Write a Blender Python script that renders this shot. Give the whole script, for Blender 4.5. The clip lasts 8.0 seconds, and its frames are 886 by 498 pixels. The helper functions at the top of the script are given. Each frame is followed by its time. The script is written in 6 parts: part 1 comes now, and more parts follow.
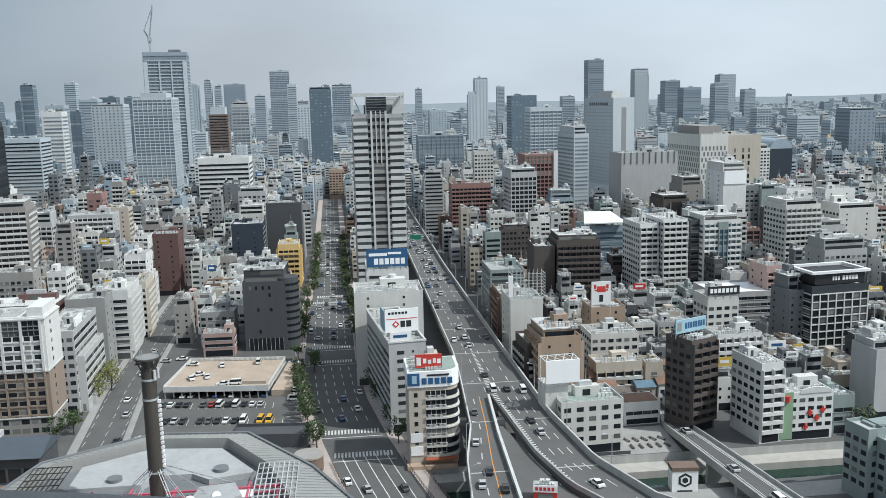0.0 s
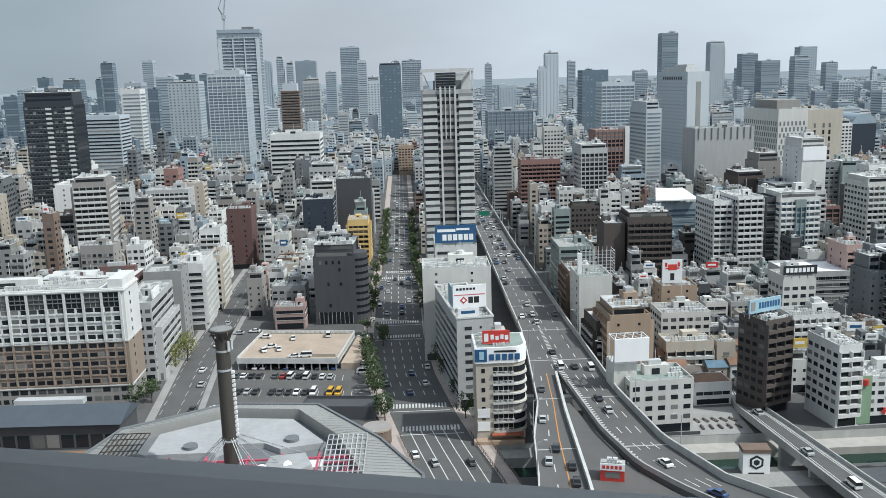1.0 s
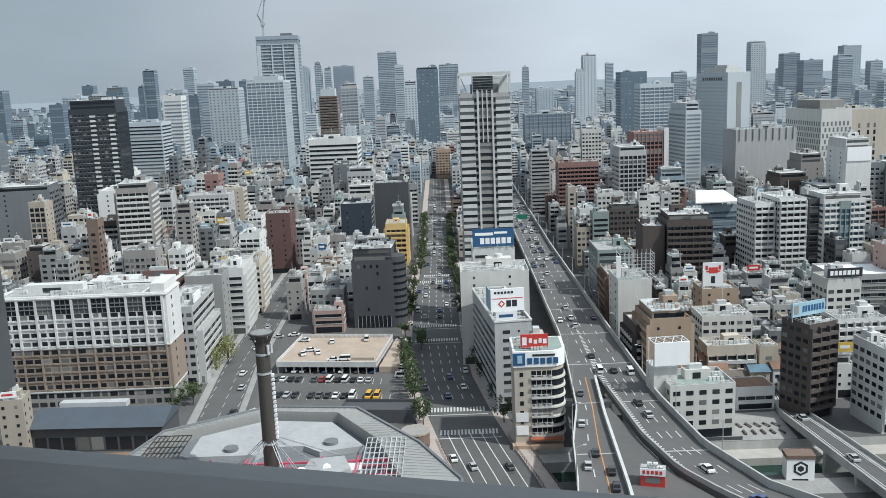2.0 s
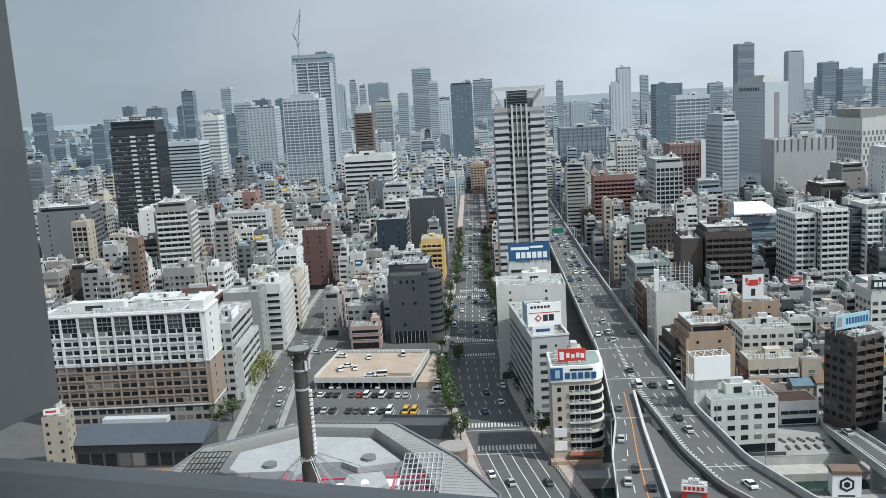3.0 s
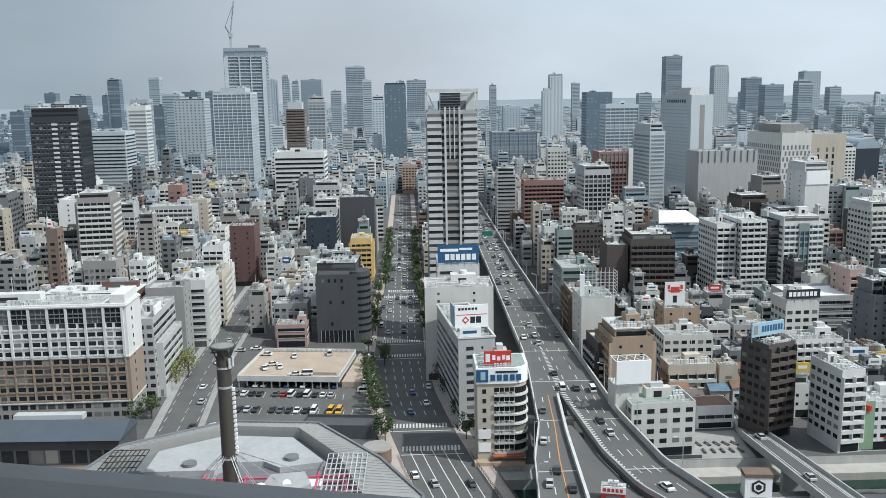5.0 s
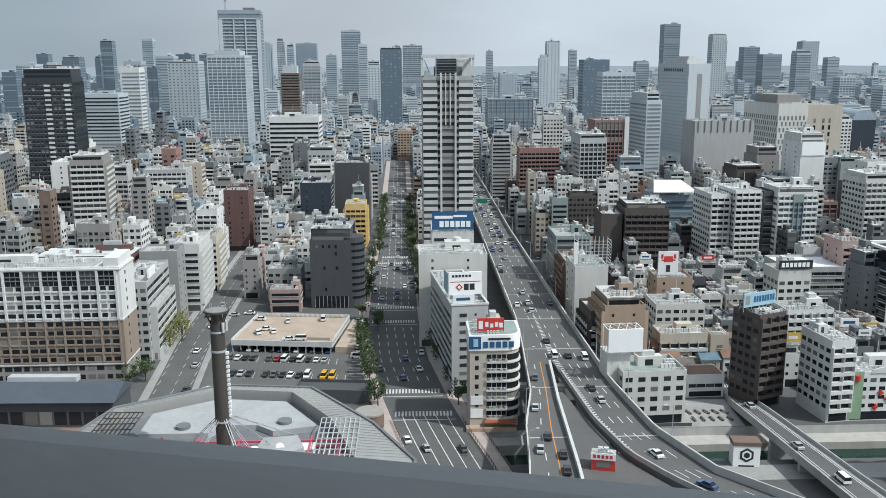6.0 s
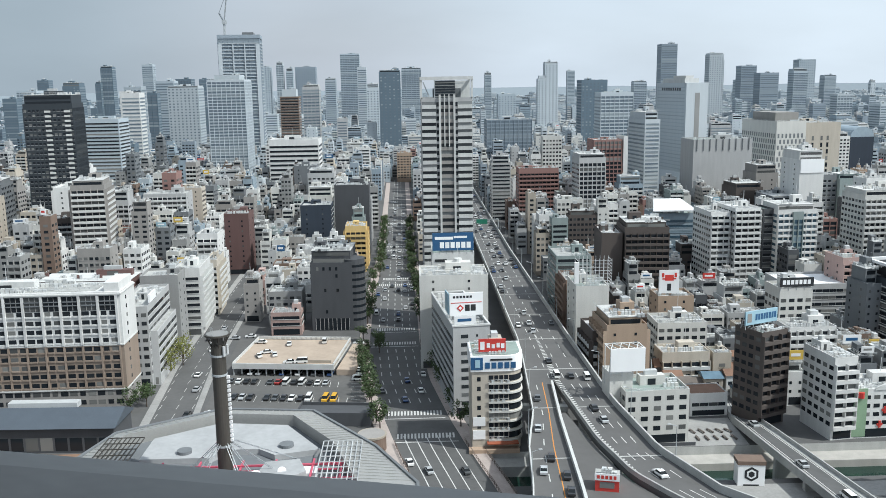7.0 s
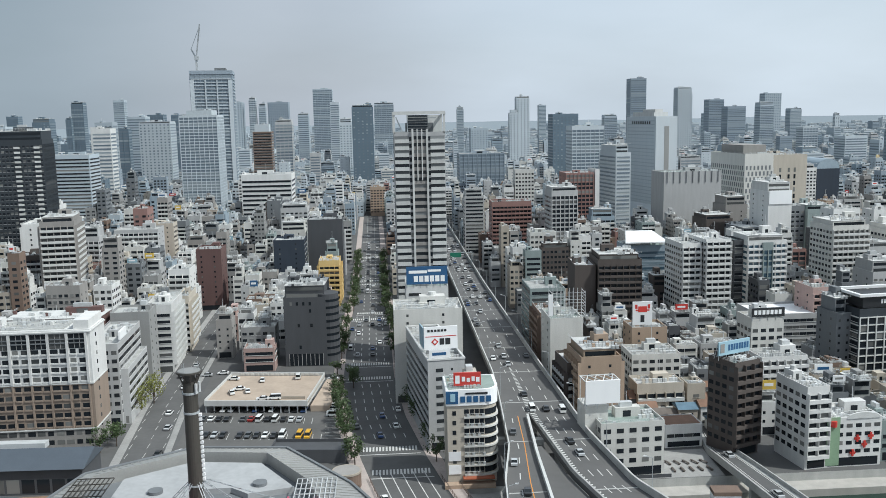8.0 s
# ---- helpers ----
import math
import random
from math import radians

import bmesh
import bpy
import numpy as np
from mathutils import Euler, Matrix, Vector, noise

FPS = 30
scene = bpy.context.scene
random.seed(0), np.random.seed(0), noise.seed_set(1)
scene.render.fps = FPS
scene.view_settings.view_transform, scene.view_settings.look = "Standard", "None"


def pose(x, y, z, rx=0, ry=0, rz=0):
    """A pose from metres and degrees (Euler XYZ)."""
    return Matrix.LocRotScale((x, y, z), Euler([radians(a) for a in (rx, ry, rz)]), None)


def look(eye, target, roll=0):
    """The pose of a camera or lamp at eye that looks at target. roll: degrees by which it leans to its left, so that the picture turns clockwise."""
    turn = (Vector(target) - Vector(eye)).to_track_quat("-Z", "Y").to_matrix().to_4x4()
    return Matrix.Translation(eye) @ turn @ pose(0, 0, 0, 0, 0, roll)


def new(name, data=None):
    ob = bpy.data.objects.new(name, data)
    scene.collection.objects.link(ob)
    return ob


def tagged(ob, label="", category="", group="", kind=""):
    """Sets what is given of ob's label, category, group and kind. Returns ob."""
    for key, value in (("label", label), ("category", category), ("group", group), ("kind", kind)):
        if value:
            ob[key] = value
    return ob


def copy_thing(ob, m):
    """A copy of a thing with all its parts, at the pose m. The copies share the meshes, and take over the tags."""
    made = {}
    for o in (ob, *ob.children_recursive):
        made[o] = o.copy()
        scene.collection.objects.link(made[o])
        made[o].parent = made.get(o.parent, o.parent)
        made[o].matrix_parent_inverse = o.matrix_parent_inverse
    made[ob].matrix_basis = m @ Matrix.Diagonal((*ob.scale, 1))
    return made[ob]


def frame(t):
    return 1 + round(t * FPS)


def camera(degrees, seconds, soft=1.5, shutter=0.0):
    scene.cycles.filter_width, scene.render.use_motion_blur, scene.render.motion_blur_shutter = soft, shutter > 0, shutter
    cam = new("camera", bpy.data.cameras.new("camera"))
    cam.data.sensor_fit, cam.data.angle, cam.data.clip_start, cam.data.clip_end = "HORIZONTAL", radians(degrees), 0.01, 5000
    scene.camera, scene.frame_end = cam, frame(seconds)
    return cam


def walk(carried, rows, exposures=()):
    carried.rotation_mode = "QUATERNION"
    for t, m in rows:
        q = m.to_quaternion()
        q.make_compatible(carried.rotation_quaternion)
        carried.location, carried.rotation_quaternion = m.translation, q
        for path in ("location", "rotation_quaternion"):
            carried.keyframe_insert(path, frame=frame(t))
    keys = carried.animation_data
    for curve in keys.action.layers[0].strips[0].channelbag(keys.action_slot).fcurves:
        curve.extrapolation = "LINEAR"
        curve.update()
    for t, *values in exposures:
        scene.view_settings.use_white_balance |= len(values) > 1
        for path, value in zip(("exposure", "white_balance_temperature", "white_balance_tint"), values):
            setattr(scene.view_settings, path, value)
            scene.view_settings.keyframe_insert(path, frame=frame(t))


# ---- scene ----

# ---------------------------------------------------------------- camera
cam = camera(53.07, 8.0, soft=0.6)
EYE = (0.0, 0.0, 100.0)
PATH = [
    (0.0, -6.52, -9.72, 1.23), (0.5, -4.71, -10.32, 1.57), (1.0, -2.10, -11.15, 1.59), (1.2, -1.37, -11.46, 1.20), (2.3, 0.87, -10.69, 2.29), (2.5, 1.28, -10.75, 2.06),
    (3.0, 2.42, -9.77, 3.23), (3.5, 0.96, -9.54, 3.34), (4.0, -0.01, -9.13, 3.36), (4.2, -0.47, -9.33, 2.98), (5.3, -1.94, -9.91, 0.66), (5.5, -2.27, -10.08, 1.08),
    (6.0, -2.04, -12.02, 0.22), (6.5, -1.81, -10.95, 0.50), (7.0, -2.13, -10.66, 0.84), (7.5, -2.48, -10.36, 1.26),
    (8.0, -3.88, -8.52, 1.07)]
walk(cam, [(t, pose(*EYE, 90 + p, r, y)) for t, y, p, r in PATH],
     [(t, e, 5850, 4) for t, e in ((0.0, -0.17), (1.0, -0.16), (2.5, -0.15), (4.0, -0.15), (5.5, -0.14), (6.0, -0.17), (7.0, -0.02), (7.5, -0.08), (8.0, -0.21))])

# ---------------------------------------------------------------- light
SUN_ELEV, SUN_AZ = 50, 116          # azimuth clockwise from +y
sky = bpy.data.worlds.new("hazy_sky")
scene.world = sky
sky.use_nodes = True
nt = sky.node_tree
nt.nodes.clear()
out = nt.nodes.new("ShaderNodeOutputWorld")
bg = nt.nodes.new("ShaderNodeBackground")
tex = nt.nodes.new("ShaderNodeTexSky")
tex.sky_type, tex.sun_disc = "NISHITA", False
tex.sun_elevation, tex.sun_rotation = radians(SUN_ELEV), radians(SUN_AZ)
tex.air_density, tex.dust_density, tex.ozone_density = 1.0, 4.0, 1.0
bg.inputs["Strength"].default_value = 0.10
# thin high cloud and haze over the clear sky
co = nt.nodes.new("ShaderNodeTexCoord")
mp = nt.nodes.new("ShaderNodeMapping")
mp.inputs["Scale"].default_value = (1.2, 1.2, 4.0)
cl = nt.nodes.new("ShaderNodeTexNoise")
cl.inputs["Scale"].default_value, cl.inputs["Detail"].default_value = 2.2, 5.0
rp = nt.nodes.new("ShaderNodeMapRange")
rp.inputs["From Min"].default_value, rp.inputs["From Max"].default_value = 0.3, 0.7
rp.inputs["To Min"].default_value, rp.inputs["To Max"].default_value = 0.72, 0.95
mx = nt.nodes.new("ShaderNodeMix")
mx.data_type = "RGBA"
mx.inputs["B"].default_value = (5.25, 5.45, 5.7, 1)
nt.links.new(co.outputs["Generated"], mp.inputs["Vector"])
nt.links.new(mp.outputs["Vector"], cl.inputs["Vector"])
nt.links.new(cl.outputs["Fac"], rp.inputs["Value"])
nt.links.new(rp.outputs["Result"], mx.inputs["Factor"])
nt.links.new(tex.outputs["Color"], mx.inputs["A"])
sx = nt.nodes.new("ShaderNodeSeparateXYZ")
gr = nt.nodes.new("ShaderNodeMapRange")
gr.inputs["From Min"].default_value, gr.inputs["From Max"].default_value = -0.5, 0.5
tint = nt.nodes.new("ShaderNodeValToRGB")
tint.color_ramp.interpolation = "EASE"
for pos, col in ((0.12, (0.50, 0.53, 0.545)), (0.40, (0.77, 0.75, 0.755)), (0.70, (0.965, 0.965, 0.975)), (1.0, (0.84, 0.92, 0.94))):
    el = tint.color_ramp.elements.new(pos)
    el.color = (*col, 1)
tint.color_ramp.elements.remove(tint.color_ramp.elements[0])
tint.color_ramp.elements.remove(tint.color_ramp.elements[-1])
vm = nt.nodes.new("ShaderNodeVectorMath"); vm.operation = "MULTIPLY"
lift = nt.nodes.new("ShaderNodeVectorMath"); lift.operation = "SCALE"
lift.inputs["Scale"].default_value = 1.68
nt.links.new(co.outputs["Generated"], sx.inputs[0])
nt.links.new(sx.outputs["X"], gr.inputs["Value"])
nt.links.new(gr.outputs["Result"], tint.inputs["Fac"])
nt.links.new(tint.outputs["Color"], lift.inputs[0])
nt.links.new(mx.outputs["Result"], vm.inputs[0])
nt.links.new(lift.outputs[0], vm.inputs[1])
nt.links.new(vm.outputs[0], bg.inputs["Color"])
nt.links.new(bg.outputs["Background"], out.inputs["Surface"])

sun = new("sun", bpy.data.lights.new("sun", "SUN"))
sun.data.energy, sun.data.angle, sun.data.color = 4.3, radians(0.8), (1.0, 0.94, 0.85)
e, a = radians(SUN_ELEV), radians(SUN_AZ)
to_sun = Vector((math.sin(a) * math.cos(e), math.cos(a) * math.cos(e), math.sin(e)))
sun.matrix_world = look(to_sun * 300, (0, 0, 0))


# ---------------------------------------------------------------- materials
def surface(name, col, rough=0.85, grain=0.12, stain=0.18, metal=0.0, vary=0.1, size=1.0, island=0.0):
    """A painted, tiled or cast surface: fine grain, streaky stains, and a small shift of tone from object to object."""
    m = bpy.data.materials.new(name)
    m.use_nodes = True
    n = m.node_tree.nodes
    lk = m.node_tree.links.new
    p = n["Principled BSDF"]
    p.inputs["Roughness"].default_value = rough
    p.inputs["Metallic"].default_value = metal
    c = n.new("ShaderNodeTexCoord")
    mp = n.new("ShaderNodeMapping")
    mp.inputs["Scale"].default_value = (0.35 / size, 0.35 / size, 0.06 / size)
    lk(c.outputs["Object"], mp.inputs["Vector"])
    big = n.new("ShaderNodeTexNoise")
    big.inputs["Scale"].default_value, big.inputs["Detail"].default_value = 1.0, 6.0
    lk(mp.outputs["Vector"], big.inputs["Vector"])
    fine = n.new("ShaderNodeTexNoise")
    fine.inputs["Scale"].default_value, fine.inputs["Detail"].default_value = 2.5 / size, 3.0
    lk(c.outputs["Object"], fine.inputs["Vector"])
    add = n.new("ShaderNodeMath"); add.operation = "MULTIPLY_ADD"
    lk(big.outputs["Fac"], add.inputs[0]); add.inputs[1].default_value = -2 * stain; add.inputs[2].default_value = 1 + stain
    add2 = n.new("ShaderNodeMath"); add2.operation = "MULTIPLY_ADD"
    lk(fine.outputs["Fac"], add2.inputs[0]); add2.inputs[1].default_value = 2 * grain; add2.inputs[2].default_value = -grain
    tot = n.new("ShaderNodeMath"); tot.operation = "ADD"
    lk(add.outputs[0], tot.inputs[0]); lk(add2.outputs[0], tot.inputs[1])
    if island:
        src = n.new("ShaderNodeNewGeometry").outputs["Random Per Island"]; amt = island
    else:
        src = n.new("ShaderNodeObjectInfo").outputs["Random"]; amt = vary
    rnd = n.new("ShaderNodeMath"); rnd.operation = "MULTIPLY_ADD"
    lk(src, rnd.inputs[0]); rnd.inputs[1].default_value = 2 * amt; rnd.inputs[2].default_value = -amt
    tot2 = n.new("ShaderNodeMath"); tot2.operation = "ADD"
    lk(tot.outputs[0], tot2.inputs[0]); lk(rnd.outputs[0], tot2.inputs[1])
    hsv = n.new("ShaderNodeHueSaturation")
    hsv.inputs["Color"].default_value = (*col, 1)
    lk(tot2.outputs[0], hsv.inputs["Value"])
    lk(hsv.outputs["Color"], p.inputs["Base Color"])
    bump = n.new("ShaderNodeBump")
    bump.inputs["Strength"].default_value, bump.inputs["Distance"].default_value = 0.25, 0.03
    lk(fine.outputs["Fac"], bump.inputs["Height"])
    lk(bump.outputs["Normal"], p.inputs["Normal"])
    return m


def glazing(name, dark, light, share=0.3, rough=0.12):
    """Window glass over dim rooms; some panes have pale blinds behind them."""
    m = bpy.data.materials.new(name)
    m.use_nodes = True
    n = m.node_tree.nodes
    lk = m.node_tree.links.new
    p = n["Principled BSDF"]
    p.inputs["Roughness"].default_value = rough
    p.inputs["IOR"].default_value = 1.5
    p.inputs["Specular IOR Level"].default_value = 0.28
    g = n.new("ShaderNodeNewGeometry")
    o = n.new("ShaderNodeObjectInfo")
    s = n.new("ShaderNodeMath"); s.operation = "ADD"
    lk(g.outputs["Random Per Island"], s.inputs[0]); lk(o.outputs["Random"], s.inputs[1])
    fr = n.new("ShaderNodeMath"); fr.operation = "FRACT"
    lk(s.outputs[0], fr.inputs[0])
    r = n.new("ShaderNodeValToRGB")
    r.color_ramp.elements[0].position, r.color_ramp.elements[0].color = 1 - share, (*dark, 1)
    r.color_ramp.elements[1].position, r.color_ramp.elements[1].color = 1.0, (*light, 1)
    lk(fr.outputs[0], r.inputs["Fac"])
    lk(r.outputs["Color"], p.inputs["Base Color"])
    return m


WALLS = {
    "white": surface("white_tile", (0.64, 0.635, 0.62)), "offwhite": surface("offwhite_render", (0.57, 0.56, 0.53)),
    "cream": surface("cream_tile", (0.50, 0.45, 0.38)), "beige": surface("beige_tile", (0.38, 0.335, 0.28)),
    "pale": surface("pale_grey_tile", (0.42, 0.42, 0.42)), "grey": surface("grey_concrete", (0.27, 0.27, 0.265)),
    "warm": surface("warm_grey_tile", (0.29, 0.275, 0.26)), "slate": surface("slate_panel", (0.16, 0.17, 0.18)),
    "char": surface("charcoal_tile", (0.075, 0.078, 0.085)), "brown": surface("brown_tile", (0.19, 0.135, 0.105)),
    "umber": surface("dark_brown_tile", (0.088, 0.073, 0.066)), "red": surface("red_brown_tile", (0.125, 0.072, 0.066)),
    "rose": surface("rose_render", (0.42, 0.30, 0.27)), "tan": surface("tan_tile", (0.38, 0.285, 0.21)),
    "yellow": surface("yellow_render", (0.58, 0.42, 0.18)), "navy": surface("navy_panel", (0.028, 0.038, 0.055)),
    "teal": surface("teal_panel", (0.25, 0.295, 0.29)), "blue": surface("blue_grey_panel", (0.28, 0.34, 0.39)),
    "ink": surface("ink_black_panel", (0.035, 0.043, 0.052)),
    "sand": surface("sand_brown_tile", (0.285, 0.225, 0.18)), "brick": surface("pink_brick_tile", (0.27, 0.16, 0.14)),
    # far-west tone: haze and the dimmer light there are in the base colour
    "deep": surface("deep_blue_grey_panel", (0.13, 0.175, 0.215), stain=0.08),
    # tones for far buildings, with the haze mixed into the base colour
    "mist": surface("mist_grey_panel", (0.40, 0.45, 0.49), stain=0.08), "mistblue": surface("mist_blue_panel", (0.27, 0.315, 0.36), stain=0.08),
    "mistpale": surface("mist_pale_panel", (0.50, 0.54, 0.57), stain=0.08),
}
ROOF = surface("roof_concrete", (0.41, 0.41, 0.395), grain=0.2, stain=0.35, vary=0.18)
ROOF_GREEN = surface("roof_green_coat", (0.24, 0.29, 0.265), stain=0.3, vary=0.1)
ROOF_PALE = surface("roof_pale_coat", (0.55, 0.55, 0.54), stain=0.3, vary=0.15)
ROOFS = [ROOF, ROOF, ROOF_PALE, ROOF_GREEN]
TRIM = surface("white_parapet", (0.56, 0.56, 0.545), stain=0.2)
UNIT = surface("galvanised_unit", (0.56, 0.57, 0.57), rough=0.5, metal=0.2, island=0.2)
STEEL = surface("painted_steel", (0.42, 0.44, 0.45), rough=0.5, metal=0.3)
GLASS = glazing("window_glass", (0.018, 0.022, 0.027), (0.22, 0.22, 0.21), 0.28)
GLASS_BLUE = glazing("blue_glass", (0.05, 0.085, 0.115), (0.22, 0.28, 0.32), 0.4)
# far panes, paled in their base colour as haze would lift them
GLASS_HAZE = glazing("far_glass", (0.14, 0.175, 0.21), (0.30, 0.34, 0.36), 0.4, 0.3)
ASPHALT = surface("asphalt", (0.105, 0.104, 0.103), grain=0.15, stain=0.3, vary=0.0, size=4)
DECKTAR = surface("expressway_asphalt", (0.115, 0.112, 0.11), grain=0.1, stain=0.25, vary=0.0, size=6)
PAVING = surface("paving", (0.30, 0.295, 0.285), grain=0.2, stain=0.25, vary=0.06, size=2)
PAVING_RED = surface("red_paving", (0.42, 0.36, 0.33), grain=0.2, stain=0.2, vary=0.0)
CONCRETE = surface("cast_concrete", (0.40, 0.40, 0.385), grain=0.15, stain=0.3)
MARK = surface("road_paint", (0.56, 0.56, 0.54), grain=0.25, stain=0.25, vary=0.0)
MARK_AMBER = surface("amber_road_paint", (0.62, 0.27, 0.06), grain=0.2, vary=0.0)
SIGNWHITE = surface("sign_white", (0.82, 0.82, 0.82), rough=0.5, grain=0.02, stain=0.05)
SIGNBLUE = surface("sign_blue", (0.03, 0.10, 0.22), rough=0.4, grain=0.03, stain=0.05)
SIGNSKY = surface("sign_sky_blue", (0.32, 0.47, 0.55), rough=0.4, grain=0.05, stain=0.1)
SIGNRED = surface("sign_red", (0.52, 0.05, 0.04), rough=0.4, grain=0.03, stain=0.05)
SIGNYELLOW = surface("sign_yellow", (0.62, 0.43, 0.08), rough=0.5, grain=0.05, stain=0.1)
SIGNBLACK = surface("sign_black", (0.02, 0.022, 0.025), rough=0.5, grain=0.02, stain=0.05)


# ---------------------------------------------------------------- mesh helpers
class MB:
    """Gathers boxes, prisms and panels with a material number each, then makes one mesh."""

    def __init__(self):
        self.v, self.f, self.m = [], [], []

    def box(self, x0, x1, y0, y1, z0, z1, m=0, skip=""):
        b = len(self.v)
        self.v += [(x0, y0, z0), (x1, y0, z0), (x1, y1, z0), (x0, y1, z0), (x0, y0, z1), (x1, y0, z1), (x1, y1, z1), (x0, y1, z1)]
        for key, q in (("b", (3, 2, 1, 0)), ("t", (4, 5, 6, 7)), ("f", (0, 1, 5, 4)), ("r", (1, 2, 6, 5)), ("k", (2, 3, 7, 6)), ("l", (3, 0, 4, 7))):
            if key not in skip:
                self.f.append(tuple(b + i for i in q)); self.m.append(m)

    def slab(self, o, u, n, a0, a1, z0, z1, n0, n1, m=0, flat=False):
        """A box on a wall: o its corner, u along it, n outwards; from a0 to a1 along, z0 to z1 up, n0 to n1 out."""
        b = len(self.v)
        for nn in ((n1,) if flat else (n0, n1)):
            for aa, zz in ((a0, z0), (a1, z0), (a1, z1), (a0, z1)):
                self.v.append((o[0] + u[0] * aa + n[0] * nn, o[1] + u[1] * aa + n[1] * nn, zz))
        if flat:
            qs = ((0, 1, 2, 3),)
        else:
            qs = ((4, 5, 6, 7), (0, 1, 5, 4), (2, 3, 7, 6), (1, 2, 6, 5), (3, 0, 4, 7))
        for q in qs:
            self.f.append(tuple(b + i for i in q)); self.m.append(m)

    def prism(self, pts, z0, z1, m=0, mt=None):
        b, k = len(self.v), len(pts)
        self.v += [(x, y, z0) for x, y in pts] + [(x, y, z1) for x, y in pts]
        for i in range(k):
            j = (i + 1) % k
            self.f.append((b + i, b + j, b + k + j, b + k + i)); self.m.append(m)
        self.f.append(tuple(b + k + i for i in range(k))); self.m.append(m if mt is None else mt)
        self.f.append(tuple(b + i for i in reversed(range(k)))); self.m.append(m)

    def cyl(self, x, y, r, z0, z1, m=0, k=12, r1=None):
        r1 = r if r1 is None else r1
        b = len(self.v)
        for rr, z in ((r, z0), (r1, z1)):
            self.v += [(x + rr * math.cos(6.2832 * i / k), y + rr * math.sin(6.2832 * i / k), z) for i in range(k)]
        for i in range(k):
            j = (i + 1) % k
            self.f.append((b + i, b + j, b + k + j, b + k + i)); self.m.append(m)
        self.f.append(tuple(b + k + i for i in range(k))); self.m.append(m)
        self.f.append(tuple(b + i for i in reversed(range(k)))); self.m.append(m)

    def bar(self, p, q, r, m=0):
        """A square bar of half-width r from p to q."""
        p, q = Vector(p), Vector(q)
        d = (q - p).normalized()
        s = d.cross(Vector((0, 0, 1)) if abs(d.z) < 0.95 else Vector((1, 0, 0))).normalized() * r
        t = d.cross(s).normalized() * r
        b = len(self.v)
        for c in (p, q):
            self.v += [tuple(c + s + t), tuple(c - s + t), tuple(c - s - t), tuple(c + s - t)]
        for i in range(4):
            j = (i + 1) % 4
            self.f.append((b + i, b + j, b + 4 + j, b + 4 + i)); self.m.append(m)
        self.f += [(b + 3, b + 2, b + 1, b), (b + 4, b + 5, b + 6, b + 7)]; self.m += [m, m]

    def mesh(self, name, mats):
        me = bpy.data.meshes.new(name)
        me.from_pydata(self.v, [], self.f)
        for x in mats:
            me.materials.append(x)
        if len(mats) > 1:
            me.polygons.foreach_set("material_index", self.m)
        return me

    def put(self, name, mats, parent=None, label=""):
        if not isinstance(mats, (list, tuple)):
            mats = [mats]
        ob = new(name, self.mesh(name, mats))
        if parent:
            ob.parent = parent
        if label:
            tagged(ob, label)
        return ob


def base(name, label, category, x=0, y=0, z=0, rot=0, group="", kind=""):
    ob = new(name)
    ob.empty_display_size = 1
    ob.matrix_world = pose(x, y, z, 0, 0, rot)
    return tagged(ob, label, category, group, kind)


TAKEN = []          # plan rectangles already built on


def take(x, y, w, d, rot):
    c, s = math.cos(radians(rot)), math.sin(radians(rot))
    P = [(x + a * c - b * s, y + a * s + b * c) for a, b in ((0, 0), (w, 0), (w, d), (0, d))]
    TAKEN.append((min(p[0] for p in P), max(p[0] for p in P), min(p[1] for p in P), max(p[1] for p in P)))


def free(x0, x1, y0, y1, gap=0.4):
    return not any(x0 < b + gap and x1 > a - gap and y0 < d + gap and y1 > c - gap for a, b, c, d in TAKEN)


# ---------------------------------------------------------------- buildings
class Split:
    """Takes the same calls as MB.slab, but makes every piece an object of its own under a parent; alike pieces share one mesh."""

    def __init__(self, parent, name, mat, label=""):
        self.parent, self.name, self.mat, self.label, self.meshes, self.f = parent, name, mat, label, {}, []

    def slab(self, o, u, n, a0, a1, z0, z1, n0, n1, m=0, flat=False):
        key = (round(a1 - a0, 2), round(z1 - z0, 2), round(n1 - n0, 2))
        if key not in self.meshes:
            mb = MB()
            mb.box(0, key[0], -key[2], 0.05, 0, key[1])
            self.meshes[key] = mb.mesh(self.name, [self.mat])
        ob = new(self.name, self.meshes[key])
        ob.parent = self.parent
        ob.matrix_local = pose(o[0] + u[0] * a0 + n[0] * n0, o[1] + u[1] * a0 + n[1] * n0, z0, 0, 0, math.degrees(math.atan2(u[1], u[0])))
        if self.label:
            tagged(ob, self.label)
        self.f.append(ob)


def sides(w, d):
    """The four walls: corner, direction, outward normal, length."""
    return {"f": ((0, 0), (1, 0), (0, -1), w), "r": ((w, 0), (0, 1), (1, 0), d), "k": ((w, d), (-1, 0), (0, 1), w), "l": ((0, d), (0, -1), (-1, 0), d)}


